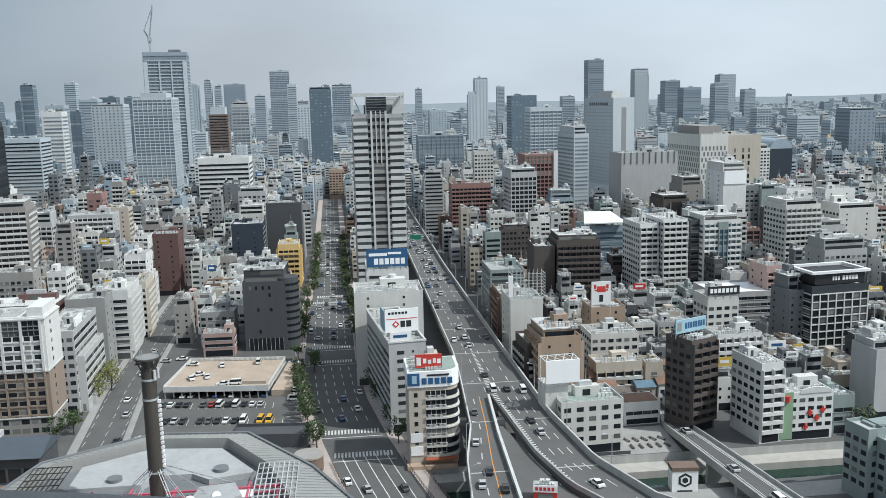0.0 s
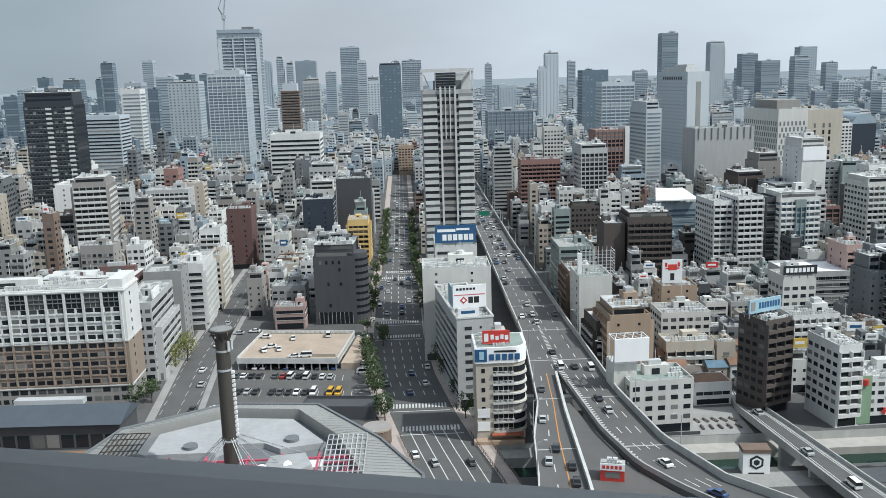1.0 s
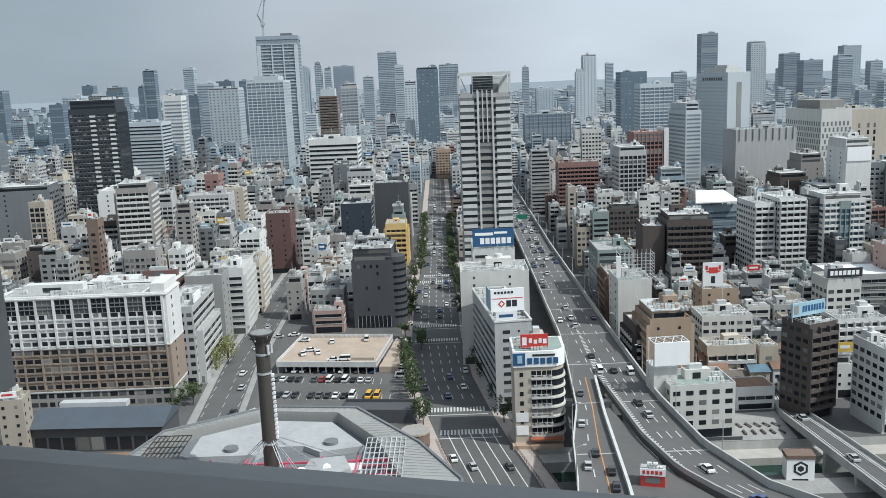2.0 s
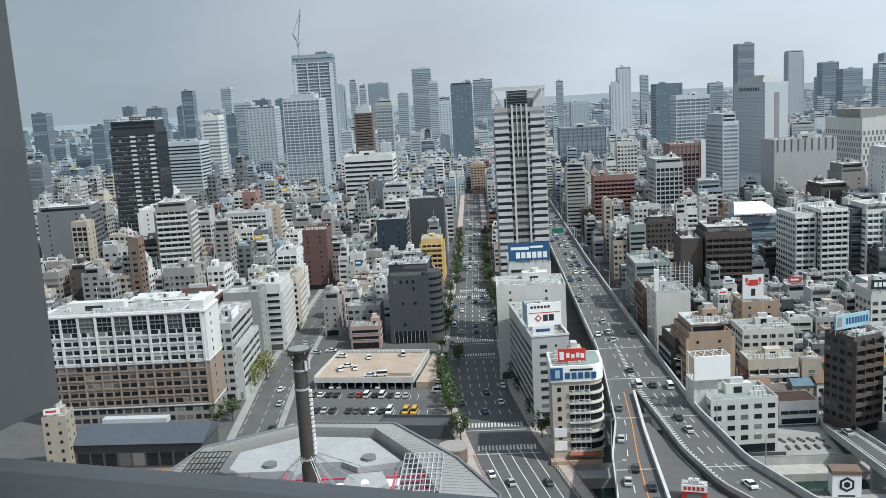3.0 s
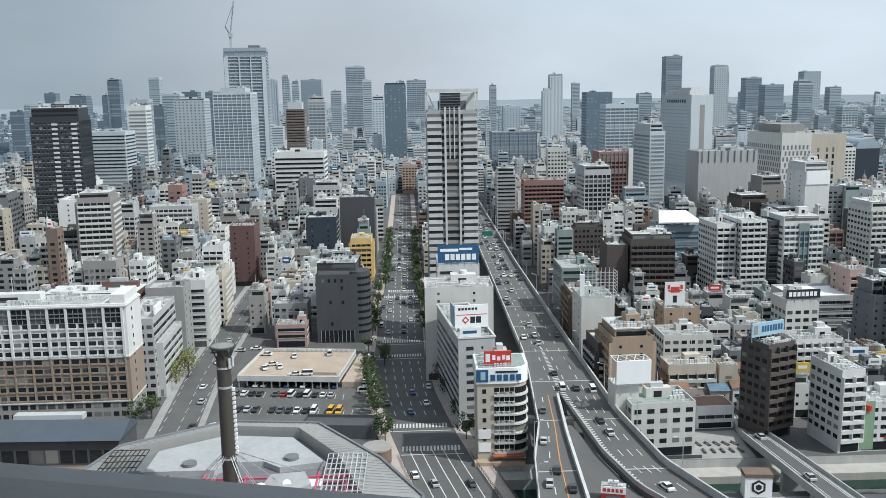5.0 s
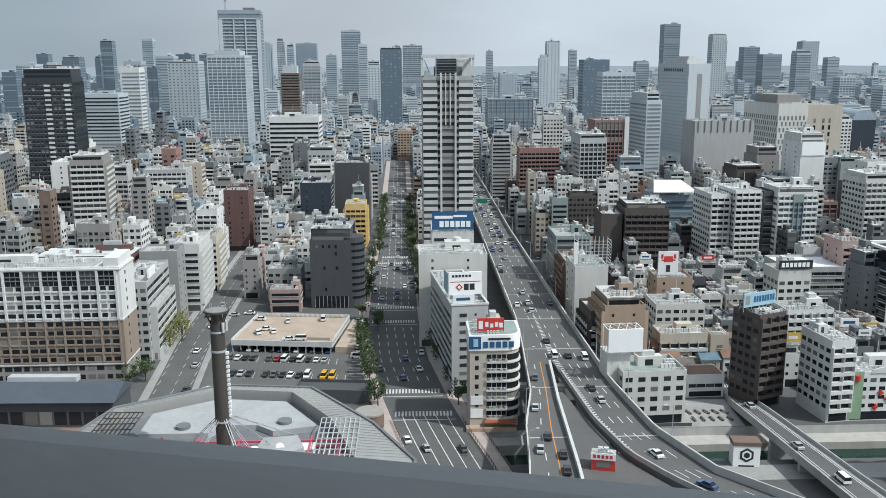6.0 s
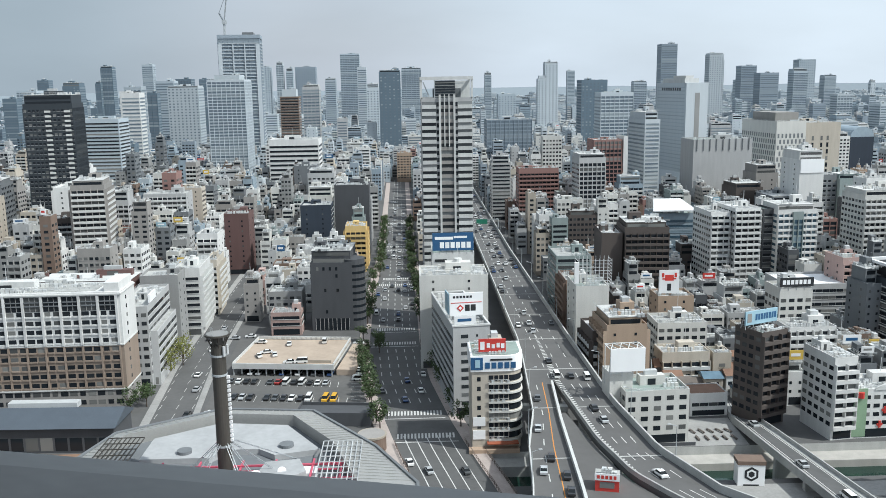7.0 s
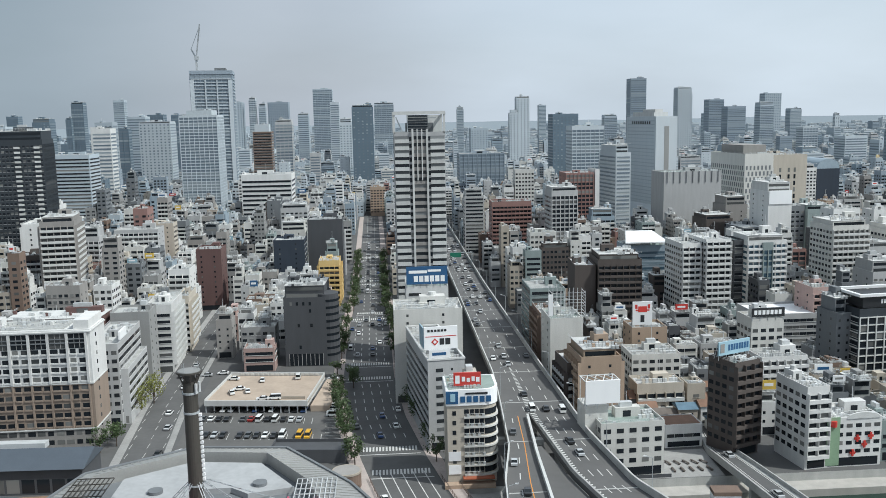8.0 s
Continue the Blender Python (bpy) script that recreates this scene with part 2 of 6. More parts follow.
def facade(glass, trim, fin, side, z0, h, style, storey, bay, detail):
    """Windows, balconies and piers of one wall. detail 2: piece by piece; 1: joined; 0: joined and flat."""
    o, u, n, length = side
    floors = max(1, int((h - 0.4) / storey))
    k = max(1, int(length / bay))
    st = length / k
    flat = detail == 0
    s = storey / 3.0
    for i in range(floors):
        z = z0 + i * storey
        if style == "balcony":
            if detail == 2:
                for j in range(k):
                    glass.slab(o, u, n, j * st + 0.3, (j + 1) * st - 0.3, z + 0.4 * s, z + 2.3 * s, 0, 0.03)
            else:
                glass.slab(o, u, n, 0.5, length - 0.5, z + 0.4 * s, z + 2.4 * s, 0, 0.03, flat=flat)
            trim.slab(o, u, n, 0.15, length - 0.15, z - 0.1, z + 1.05 * s, 0, 1.15)
        elif style == "ribbon":
            if detail == 2:
                for j in range(k):
                    glass.slab(o, u, n, max(0.6, j * st + 0.06), min(length - 0.6, (j + 1) * st - 0.06), z + 0.95 * s, z + 2.3 * s, 0, 0.04)
            else:
                glass.slab(o, u, n, 0.7, length - 0.7, z + 0.95 * s, z + 2.3 * s, 0, 0.04, flat=flat)
            if detail:
                trim.slab(o, u, n, 0.4, length - 0.4, z + 0.8 * s, z + 0.95 * s, 0, 0.18)
        elif style == "punch":
            for j in range(k):
                a = (j + 0.5) * st
                ww = min(0.32 * st, 1.0)
                glass.slab(o, u, n, a - ww, a + ww, z + 0.85 * s, z + 2.2 * s, 0, 0.04, flat=flat)
                if detail == 1:
                    trim.slab(o, u, n, a - ww - 0.1, a + ww + 0.1, z + 0.7 * s, z + 0.85 * s, 0, 0.16)
        elif style == "grid":
            if detail == 2:
                for j in range(k):
                    glass.slab(o, u, n, j * st + 0.22, (j + 1) * st - 0.22, z + 0.6 * s, z + 2.7 * s, 0, 0.03)
            else:
                glass.slab(o, u, n, 0.2, length - 0.2, z + 0.75 * s, z + 2.75 * s, 0, 0.03, flat=flat)
        elif style == "blank" and length > 5:
            for a in (0.2 * length, 0.72 * length):
                glass.slab(o, u, n, a - 0.4, a + 0.4, z + 1.0 * s, z + 2.0 * s, 0, 0.04, flat=flat)
    if style == "grid":
        for j in range(k + 1):
            a = min(max(j * st, 0.22), length - 0.22)
            fin.slab(o, u, n, a - 0.2, a + 0.2, z0, z0 + floors * storey, 0, 0.35)
    if style == "balcony":
        for j in range(k + 1):
            a = min(max(j * st, 0.1), length - 0.1)
            fin.slab(o, u, n, a - 0.09, a + 0.09, z0, z0 + floors * storey, 0, 1.1)


def kit_mats(wall):
    """The materials that roof_kit numbers 0 to 8."""
    return [wall, UNIT, SIGNWHITE, GLASS, SIGNRED, SIGNBLUE, SIGNSKY, TRIM, SIGNYELLOW]


def roof_kit(mb, w, d, h, rnd, rich=1.0):
    """Penthouse, stair head, tanks, pipes, railings, aerials, a billboard and rows of air units on a flat roof."""
    deck = h - 0.9
    if rnd.random() < 0.4 and w > 5 and d > 8:          # set-back top storey with its own windows
        e, f, g0 = rnd.uniform(0.4, 1.2), rnd.uniform(1.4, 3.2), rnd.uniform(0.3, 1.0)
        hh = rnd.choice((1.9, 2.1, 4.6))
        mb.box(e, w - e, f, d - g0, deck, h + hh, 0, "b")
        mb.box(e - 0.15, w - e + 0.15, f - 0.15, d - g0 + 0.15, h + hh, h + hh + 0.2, 7, "b")
        for z in ([h - 0.2] if hh < 3 else [h - 0.2, h + 2.5]):
            mb.box(e + 0.5, w - e - 0.5, f - 0.05, f, z, z + 1.4, 3, "bk")
        deck, h = h + hh, h + hh + 0.9
    if w > 4.5 and d > 6:
        a, b = w * rnd.uniform(0.22, 0.42), min(d * 0.4, rnd.uniform(2.6, 5))
        x, y = rnd.uniform(0.6, w - a - 0.6), rnd.uniform(d * 0.3, d - b - 0.6)
        hh = rnd.uniform(1.1, 2.5)
        mb.box(x, x + a, y, y + b, deck, h + hh, 0, "b")
        mb.box(x + a * 0.3, x + a * 0.62, y - 0.05, y, h - 0.8, h + 1.0, 3, "bk")
        if rnd.random() < 0.3:
            mb.box(x + a * 0.2, x + a * 0.7, y + b * 0.2, y + b * 0.8, h + hh, h + hh + 1.4, 1, "b")
        elif rnd.random() < 0.2:
            mb.cyl(x + a * 0.5, y + b * 0.5, min(a, b) * 0.3, h + hh, h + hh + 1.2, 7, 10)
        if rnd.random() < 0.4:
            mb.bar((x + a * 0.5, y + b * 0.5, h + hh), (x + a * 0.5, y + b * 0.5, h + hh + rnd.uniform(3, 6)), 0.06, 1)
    for _ in range(int(rnd.uniform(4, 10) * rich)):
        n = rnd.randint(1, 6)
        x, y = rnd.uniform(0.5, max(0.6, w - 2)), rnd.uniform(0.5, max(0.6, d - 2))
        sz, dz, hz = rnd.uniform(0.5, 1.2), rnd.uniform(0.4, 0.9), rnd.uniform(-0.1, 0.7)
        for i in range(n):
            if x + i * (sz + 0.25) + sz < w - 0.3:
                mb.box(x + i * (sz + 0.25), x + i * (sz + 0.25) + sz, y, y + dz, deck, h + hz, rnd.choice((1, 1, 1, 0, 7)), "b")
    for _ in range(int(2 * rich)):          # pipe runs and duct trunks
        x, y = rnd.uniform(0.5, max(0.6, w * 0.6)), rnd.uniform(0.5, max(0.6, d - 1))
        mb.bar((x, y, h - 0.5), (min(w - 0.5, x + rnd.uniform(2, 6)), y, h - 0.5), rnd.uniform(0.08, 0.22), 1)
    if rich > 1.2:          # railing along the front and one side
        for z in (h + 0.25, h + 0.65):
            mb.bar((0.15, 0.15, z), (w - 0.15, 0.15, z), 0.035, 1)
            mb.bar((0.15, 0.15, z), (0.15, d - 0.15, z), 0.035, 1)
        for i in range(int(w / 1.6) + 1):
            mb.bar((0.15 + i * 1.6, 0.15, h - 0.1), (0.15 + i * 1.6, 0.15, h + 0.65), 0.035, 1)
    if rnd.random() < 0.11 * min(rich, 1.6) and 5 < w < 13:
        y, z1, m = rnd.uniform(0.3, 1.2), h + rnd.uniform(2.0, 3.6), rnd.choice((2, 2, 2, 2, 2, 2, 4, 5, 6, 8))
        x1 = min(rnd.uniform(0.5, 0.95) * w, 7.0)
        mb.box(0.5, x1, y, y + 0.3, h + 0.5, z1, m, "")
        mb.box(0.5 + (x1 - 0.5) * 0.15, 0.5 + (x1 - 0.5) * 0.8, y - 0.04, y, h + 0.5 + (z1 - h - 0.5) * 0.35, h + 0.5 + (z1 - h - 0.5) * 0.68, rnd.choice((4, 5, 5, 3)) if m == 2 else 2, "k")
        for x in (0.7, x1 - 0.2):
            mb.bar((x, y + 0.9, deck), (x, y + 0.3, h + 2), 0.07, 1)


NAMES = {"balcony": ("apartment_building", "apartment building"), "ribbon": ("office_building", "office building"), "punch": ("commercial_building", "commercial building"),
         "grid": ("office_building", "office building"), "blank": ("narrow_building", "city building"), "none": ("building", "building")}
TONE = {"sand": "sand-brown tiled", "brick": "pink brick-tiled", "deep": "haze-dimmed blue-grey panelled", "ink": "ink black panelled", "white": "white-tiled", "offwhite": "off-white rendered", "cream": "cream-tiled", "beige": "beige-tiled", "pale": "pale grey tiled", "grey": "grey concrete",
        "warm": "warm grey tiled", "slate": "slate grey panelled", "char": "charcoal-tiled", "brown": "brown-tiled", "umber": "dark brown tiled", "red": "red-brown tiled",
        "rose": "rose-pink rendered", "tan": "tan-tiled", "yellow": "yellow-rendered", "navy": "navy blue panelled", "teal": "grey-green panelled", "blue": "blue-grey panelled",
        # walls whose colour holds the distance haze
        "mist": "haze-tinted grey panelled", "mistblue": "blue-grey panelled", "mistpale": "haze-tinted pale panelled"}


def shell(mb, w, d, h, par, t=0.25, m=0, x=0, y=0, z=0):
    """Outer walls with a parapet, one closed skin; the deck inside is left to the roof part."""
    b = len(mb.v)
    for zz, e in ((z, 0), (z + h, 0), (z + h, t), (z + h - par, t)):
        mb.v += [(x + e, y + e, zz), (x + w - e, y + e, zz), (x + w - e, y + d - e, zz), (x + e, y + d - e, zz)]
    for r in range(3):
        for i in range(4):
            j = (i + 1) % 4
            mb.f.append((b + 4 * r + i, b + 4 * r + j, b + 4 * r + 4 + j, b + 4 * r + 4 + i)); mb.m.append(m)


def block(x, y, w, d, h, rot=0, tone="offwhite", front="punch", side="blank", left=None, storey=2.7, bay=2.6, seed=1, label="", name="", group="",
          glass=None, trim=None, detail=None, kit=1.4, roof=None, ground=3.2, parapet=0.9, z=0.0, reserve=True, back="punch"):
    """One building with its front wall towards -y: walls, flat roof behind a parapet, windows, balconies, roof plant."""
    detail = (2 if y < 345 else 1) if detail is None else detail
    rnd = random.Random(seed)
    wm = WALLS[tone]
    nm, cat = NAMES[front]
    label = label or f"{TONE[tone]} {max(2, int(h / storey))}-storey {cat} with a flat roof"
    top = MB()
    shell(top, w, d, h, parapet)
    ob = top.put(name or nm, [wm])
    tagged(ob, label, cat, group)
    ob.matrix_world = pose(x, y, z, 0, 0, rot)
    rf = MB()
    rf.box(0.2, w - 0.2, 0.2, d - 0.2, h - parapet - 0.3, h - parapet, 0)
    rf.put("roof", [roof or rnd.choice(ROOFS)], ob)
    tm = trim or (TRIM if rnd.random() < 0.55 else wm)
    gm = glass or GLASS
    if detail == 2:
        g, tr, fn = Split(ob, "window", gm), Split(ob, "balcony" if "balcony" in (front, side, left) else "window_ledge", tm), Split(ob, "partition" if "balcony" in (front, side, left) else "pier", trim or wm)
    else:
        g, tr, fn = MB(), MB(), MB()
    S = sides(w, d)
    for key, st in (("f", front), ("r", side), ("l", left or side), ("k", back if detail < 2 else "none")):
        facade(g, tr, fn, S[key], ground, h - ground - parapet * 0.4, st, storey, bay, detail)
    if ground > 2:
        g.slab(*S["f"][:3], 0.8, w - 0.8, 0.3, min(ground, 3.4) - 0.5, 0, 0.05)
    if detail < 2:
        o_ = len(tr.v)
        tr.v += fn.v
        tr.f += [tuple(i + o_ for i in f) for f in fn.f]
        tr.m += [1] * len(fn.f)
        for mb, nm2, mt in ((g, "glazing", [gm]), (tr, "facade_relief" if front == "balcony" else "ledge_work", [tm, wm])):
            if mb.f:
                tagged(mb.put(nm2, mt, ob), kind="stuff")
    if kit:
        q = MB()
        roof_kit(q, w, d, h, rnd, kit)
        if q.f:
            tagged(q.put("roof_plant", kit_mats(wm), ob), "stair head, tank and air units on the roof", kind="stuff")
    if reserve:
        take(x, y, w, d, rot)
    return ob


def sign(parent, x0, x1, y, z0, z1, mat, bars=(), label="", name="billboard", depth=0.5, framed=True):
    """A flat board on legs or brackets; bars: (x from, x to, z from, z to as fractions, material)."""
    mb = MB()
    mb.box(x0, x1, y, y + depth, z0, z1)
    ob = mb.put(name, [mat], parent, label)
    for a, b, c, e, mt in bars:
        q = MB()
        q.box(x0 + (x1 - x0) * a, x0 + (x1 - x0) * b, y - 0.06, y + 0.1, z0 + (z1 - z0) * c, z0 + (z1 - z0) * e)
        q.put("lettering_bar", [mt], ob)
    if framed:
        q = MB()
        k = max(2, int((x1 - x0) / 2.5))
        for i in range(k + 1):
            xx = x0 + 0.2 + (x1 - x0 - 0.4) * i / k
            q.bar((xx, y + depth, z1 - 0.2), (xx, y + depth + 1.6, z0 - 1.2), 0.07)
            q.bar((xx, y + depth * 0.5, z0 + 0.1), (xx, y + depth * 0.5, z0 - 1.4), 0.09)
        q.put("sign_frame", [STEEL], ob)
    return ob


# ---------------------------------------------------------------- ground, canal, roads
def strip(name, ys, left, right, z, mat, label="", thick=0.0, step=6.0, kind="structure", category="road"):
    """A road band: left and right edges over y, from short lists of (y, x)."""
    y = np.arange(ys[0], ys[1] + 0.1, step)
    xl = np.interp(y, [p[0] for p in left], [p[1] for p in left])
    xr = np.interp(y, [p[0] for p in right], [p[1] for p in right])
    mb = MB()
    k = len(y)
    for i in range(k):
        mb.v += [(xl[i], y[i], z), (xr[i], y[i], z), (xl[i], y[i], z - thick), (xr[i], y[i], z - thick)]
    for i in range(k - 1):
        b = 4 * i
        mb.f.append((b, b + 1, b + 5, b + 4)); mb.m.append(0)
        if thick:
            mb.f += [(b + 2, b + 6, b + 7, b + 3), (b, b + 4, b + 6, b + 2), (b + 1, b + 3, b + 7, b + 5)]; mb.m += [0, 0, 0]
    if thick:
        b = 4 * (k - 1)
        mb.f += [(0, 2, 3, 1), (b, b + 1, b + 3, b + 2)]; mb.m += [0, 0]
    ob = mb.put(name, [mat])
    return tagged(ob, label, category, "", kind)


CANAL_S, CANAL_N, WATER_Z = 207.0, 228.0, -4.5
g = MB()
for y0, y1 in ((-400, CANAL_S), (CANAL_N, 4900)):
    g.v += [(-4500, y0, 0), (4500, y0, 0), (4500, y1, 0), (-4500, y1, 0)]
    g.f.append(tuple(len(g.v) - 4 + i for i in range(4))); g.m.append(0)
b = len(g.v)
g.v += [(-4500, CANAL_S, 0), (4500, CANAL_S, 0), (4500, CANAL_S, -6), (-4500, CANAL_S, -6), (-4500, CANAL_N, 0), (4500, CANAL_N, 0), (4500, CANAL_N, -6), (-4500, CANAL_N, -6)]
g.f += [(b, b + 1, b + 2, b + 3), (b + 4, b + 7, b + 6, b + 5), (b + 3, b + 2, b + 6, b + 7)]; g.m += [1, 1, 1]
tagged(g.put("ground", [ASPHALT, CONCRETE]), "grey city ground with a canal cut through it", "ground", "", "structure")

wm = bpy.data.materials.new("canal_water")
wm.use_nodes = True
wp = wm.node_tree.nodes["Principled BSDF"]
wp.inputs["Base Color"].default_value = (0.012, 0.035, 0.026, 1)
wp.inputs["Roughness"].default_value = 0.12
wn = wm.node_tree.nodes.new("ShaderNodeTexNoise"); wn.inputs["Scale"].default_value = 0.9
wc = wm.node_tree.nodes.new("ShaderNodeTexCoord")
wb_ = wm.node_tree.nodes.new("ShaderNodeBump"); wb_.inputs["Strength"].default_value = 0.25; wb_.inputs["Distance"].default_value = 0.2
wm.node_tree.links.new(wc.outputs["Object"], wn.inputs["Vector"])
wm.node_tree.links.new(wn.outputs["Fac"], wb_.inputs["Height"])
wm.node_tree.links.new(wb_.outputs["Normal"], wp.inputs["Normal"])
g = MB(); g.v = [(-900, CANAL_S - 0.5, WATER_Z), (900, CANAL_S - 0.5, WATER_Z), (900, CANAL_N + 0.5, WATER_Z), (-900, CANAL_N + 0.5, WATER_Z)]; g.f = [(0, 1, 2, 3)]; g.m = [0]
tagged(g.put("water", [wm]), "dark green canal water", "water", "", "structure")

AVE = [(150, 19.0), (207, 9.5), (228, 5.0), (252, 0.5), (290, -5.0), (336, -8.0), (411, -9.0), (511, -9.6), (800, -13.0), (1500, -21.0)]
AVE_W = 9.8


def ave(y):
    return float(np.interp(y, [p[0] for p in AVE], [p[1] for p in AVE]))


def half(y):
    return AVE_W if y < 450 else 7.4


strip("road_avenue", (150, 1500), [(y, x - half(y)) for y, x in AVE], [(y, x + half(y)) for y, x in AVE], 0.06, ASPHALT, "dark asphalt avenue with white lane lines", 0.0)
strip("road_bridge", (CANAL_S - 3, CANAL_N + 3), [(y, x - AVE_W - 3.2) for y, x in AVE], [(y, x + AVE_W + 3.2) for y, x in AVE], 0.02, CONCRETE, "concrete road bridge over the canal", 1.4, 3.0, category="bridge")
for nm, sd in (("pavement_west", -1), ("pavement_east", 1)):
    strip(nm, (150, 900), [(y, x + (half(y) if sd > 0 else -half(y) - 4.0)) for y, x in AVE], [(y, x + (half(y) + 4.0 if sd > 0 else -half(y))) for y, x in AVE],
          0.2, PAVING_RED, "reddish paved pavement along the avenue", 0.2, category="pavement")

rl = MB()
for sd in (-1, 1):
    for a_ in (half(200) + 0.15, half(200) + 3.9):
        for y in np.arange(190, 236, 2.0):
            x, x2 = ave(y) + sd * a_, ave(y + 2) + sd * a_
            rl.bar((x, y, 0.2), (x, y, 1.3), 0.07)
            for z in (0.7, 1.25):
                rl.bar((x, y, z), (x2, y + 2, z), 0.05)
tagged(rl.put("bridge_railing", [surface("brown_railing", (0.16, 0.12, 0.10), rough=0.5)]), "dark brown steel railings along the bridge pavements", "railing", "", "structure")

# markings of the avenue
mk = MB()
for y in np.arange(160, 1000, 9.0):
    if 236 < y < 266 or 330 < y < 358:
        continue
    dash = 9 if y < 236 else 4
    for off in (-6.4, -3.2, 0.0, 3.2, 6.4):
        if abs(off) > half(y) - 1.5:
            continue
        x = ave(y) + off
        x2 = ave(y + dash) + off
        mk.v += [(x - 0.14, y, 0.075), (x + 0.14, y, 0.075), (x2 + 0.14, y + dash, 0.075), (x2 - 0.14, y + dash, 0.075)]
        mk.f.append(tuple(len(mk.v) - 4 + i for i in range(4))); mk.m.append(0)
for yc in (241, 259, 334, 354, 436, 450, 530, 542, 622, 634, 716):
    x = ave(yc)
    for i in range(-int(half(yc)) + 1, int(half(yc))):
        mk.box(x + i * 1.0 - 0.27, x + i * 1.0 + 0.27, yc - 1.8, yc + 1.8, 0.065, 0.08, 0, "b")
    mk.box(x - half(yc) + 0.6, x + half(yc) - 0.6, yc - 4.6, yc - 4.2, 0.065, 0.08, 0, "b")
tagged(mk.put("road_markings", [MARK]), "white painted lane lines and zebra crossings", "road marking", "", "structure")

# the road to the west
WEST = [(225, -70.0), (250, -74.0), (310, -79.5), (380, -82.0), (520, -86.0), (900, -94.0)]
strip("road_west", (225, 520), [(y, x - 6) for y, x in WEST], [(y, x + 6) for y, x in WEST], 0.05, ASPHALT, "asphalt side street with parked cars", 0.0)
mk = MB()
for y in np.arange(228, 510, 8.0):
    for off in (-5.4, 0.0, 5.0):
        x = float(np.interp(y, [p[0] for p in WEST], [p[1] for p in WEST])) + off
        mk.box(x, x + 0.15, y, y + 4, 0.055, 0.07, 0, "b")
tagged(mk.put("road_markings", [MARK]), "white edge lines of the side street", "road marking", "", "structure")

for nm, a_, b_ in (("pavement_side_west", -8.6, -6.0), ("pavement_side_east", 6.0, 8.0)):
    strip(nm, (225, 520), [(y, x + a_) for y, x in WEST], [(y, x + b_) for y, x in WEST], 0.18, PAVING, "grey paved pavement of the side street", 0.18, category="pavement")

# ---------------------------------------------------------------- elevated expressway
DECK = 12.0
EL = [(120, 17.0), (180, 25.0), (202, 27.0), (224, 31.0), (270, 34.0), (293, 35.0), (1400, 35.0)]
EM = [(120, 32.0), (178, 36.0), (219, 38.0), (252, 40.5)]
EH = [(120, 92.0), (150, 70.0), (174, 54.5), (186, 48.5), (206, 44.5), (252, 41.0)]
ER = [(120, 118.0), (150, 87.0), (176, 65.5), (198, 58.0), (231, 54.5), (301, 53.0), (454, 51.0), (1400, 51.0)]
strip("expressway_west", (120, 252), EL, EM, DECK, DECKTAR, "elevated expressway carriageway with grey asphalt", 1.6, 4.0)
strip("expressway_east", (120, 252), EH, ER, DECK, DECKTAR, "curving elevated expressway carriageway with grey asphalt", 1.6, 4.0)
strip("expressway_main", (252, 1400), EL, ER, DECK, DECKTAR, "straight elevated expressway running north", 1.6, 8.0)


def along(pts, y):
    return float(np.interp(y, [p[0] for p in pts], [p[1] for p in pts]))


def barrier(name, pts, ys, w=0.35, h=1.1, step=4.0, mat=None, label="pale concrete parapet of the expressway"):
    strip(name, ys, [(y, x - w / 2) for y, x in pts], [(y, x + w / 2) for y, x in pts], DECK + h, mat or CONCRETE, label, h, step, category="parapet")


barrier("parapet_west", [(y, x + 0.2) for y, x in EL], (120, 1400), h=1.6, mat=TRIM)
barrier("parapet_east", [(y, x - 0.2) for y, x in ER], (120, 1400), h=1.9, w=0.5)
barrier("parapet_middle", [(y, x - 0.2) for y, x in EM], (120, 248), h=1.3, w=0.7, mat=TRIM)
strip("expressway_ramp", (160, 228), [(160, 35.8), (178, 36.8), (219, 38.9), (228, 39.4)], [(160, 56), (174, 53), (186, 47.6), (206, 43.8), (228, 40.6)], DECK - 1.0, DECKTAR, "narrow ramp between the expressway carriageways", 1.2, 4.0)
barrier("parapet_ramp", [(y, x + 0.2) for y, x in EH], (120, 240), h=1.2, w=0.5)
mk = MB()
for y in np.arange(124, 900, 10.0):
    for fr in (0.25, 0.5, 0.75):
        if y < 252:
            a0, a1 = along(EH, y) + 2.0, along(ER, y) - 1.2
            b0, b1 = along(EH, y + 4) + 2.0, along(ER, y + 4) - 1.2
            f2 = fr
        else:
            a0, a1 = 35.8, along(ER, y) - 0.8
            b0, b1 = a0, a1
            f2 = fr
        x, x2 = a0 + (a1 - a0) * f2, b0 + (b1 - b0) * f2
        mk.v += [(x - 0.12, y, DECK + 0.02), (x + 0.12, y, DECK + 0.02), (x2 + 0.12, y + 4, DECK + 0.02), (x2 - 0.12, y + 4, DECK + 0.02)]
        mk.f.append(tuple(len(mk.v) - 4 + i for i in range(4))); mk.m.append(0)
    if y < 250:
        x, x2 = [along(EL, q) * 0.62 + along(EM, q) * 0.38 for q in (y, y + 4)]
        mk.v += [(x - 0.12, y, DECK + 0.02), (x + 0.12, y, DECK + 0.02), (x2 + 0.12, y + 4, DECK + 0.02), (x2 - 0.12, y + 4, DECK + 0.02)]
        mk.f.append(tuple(len(mk.v) - 4 + i for i in range(4))); mk.m.append(0)
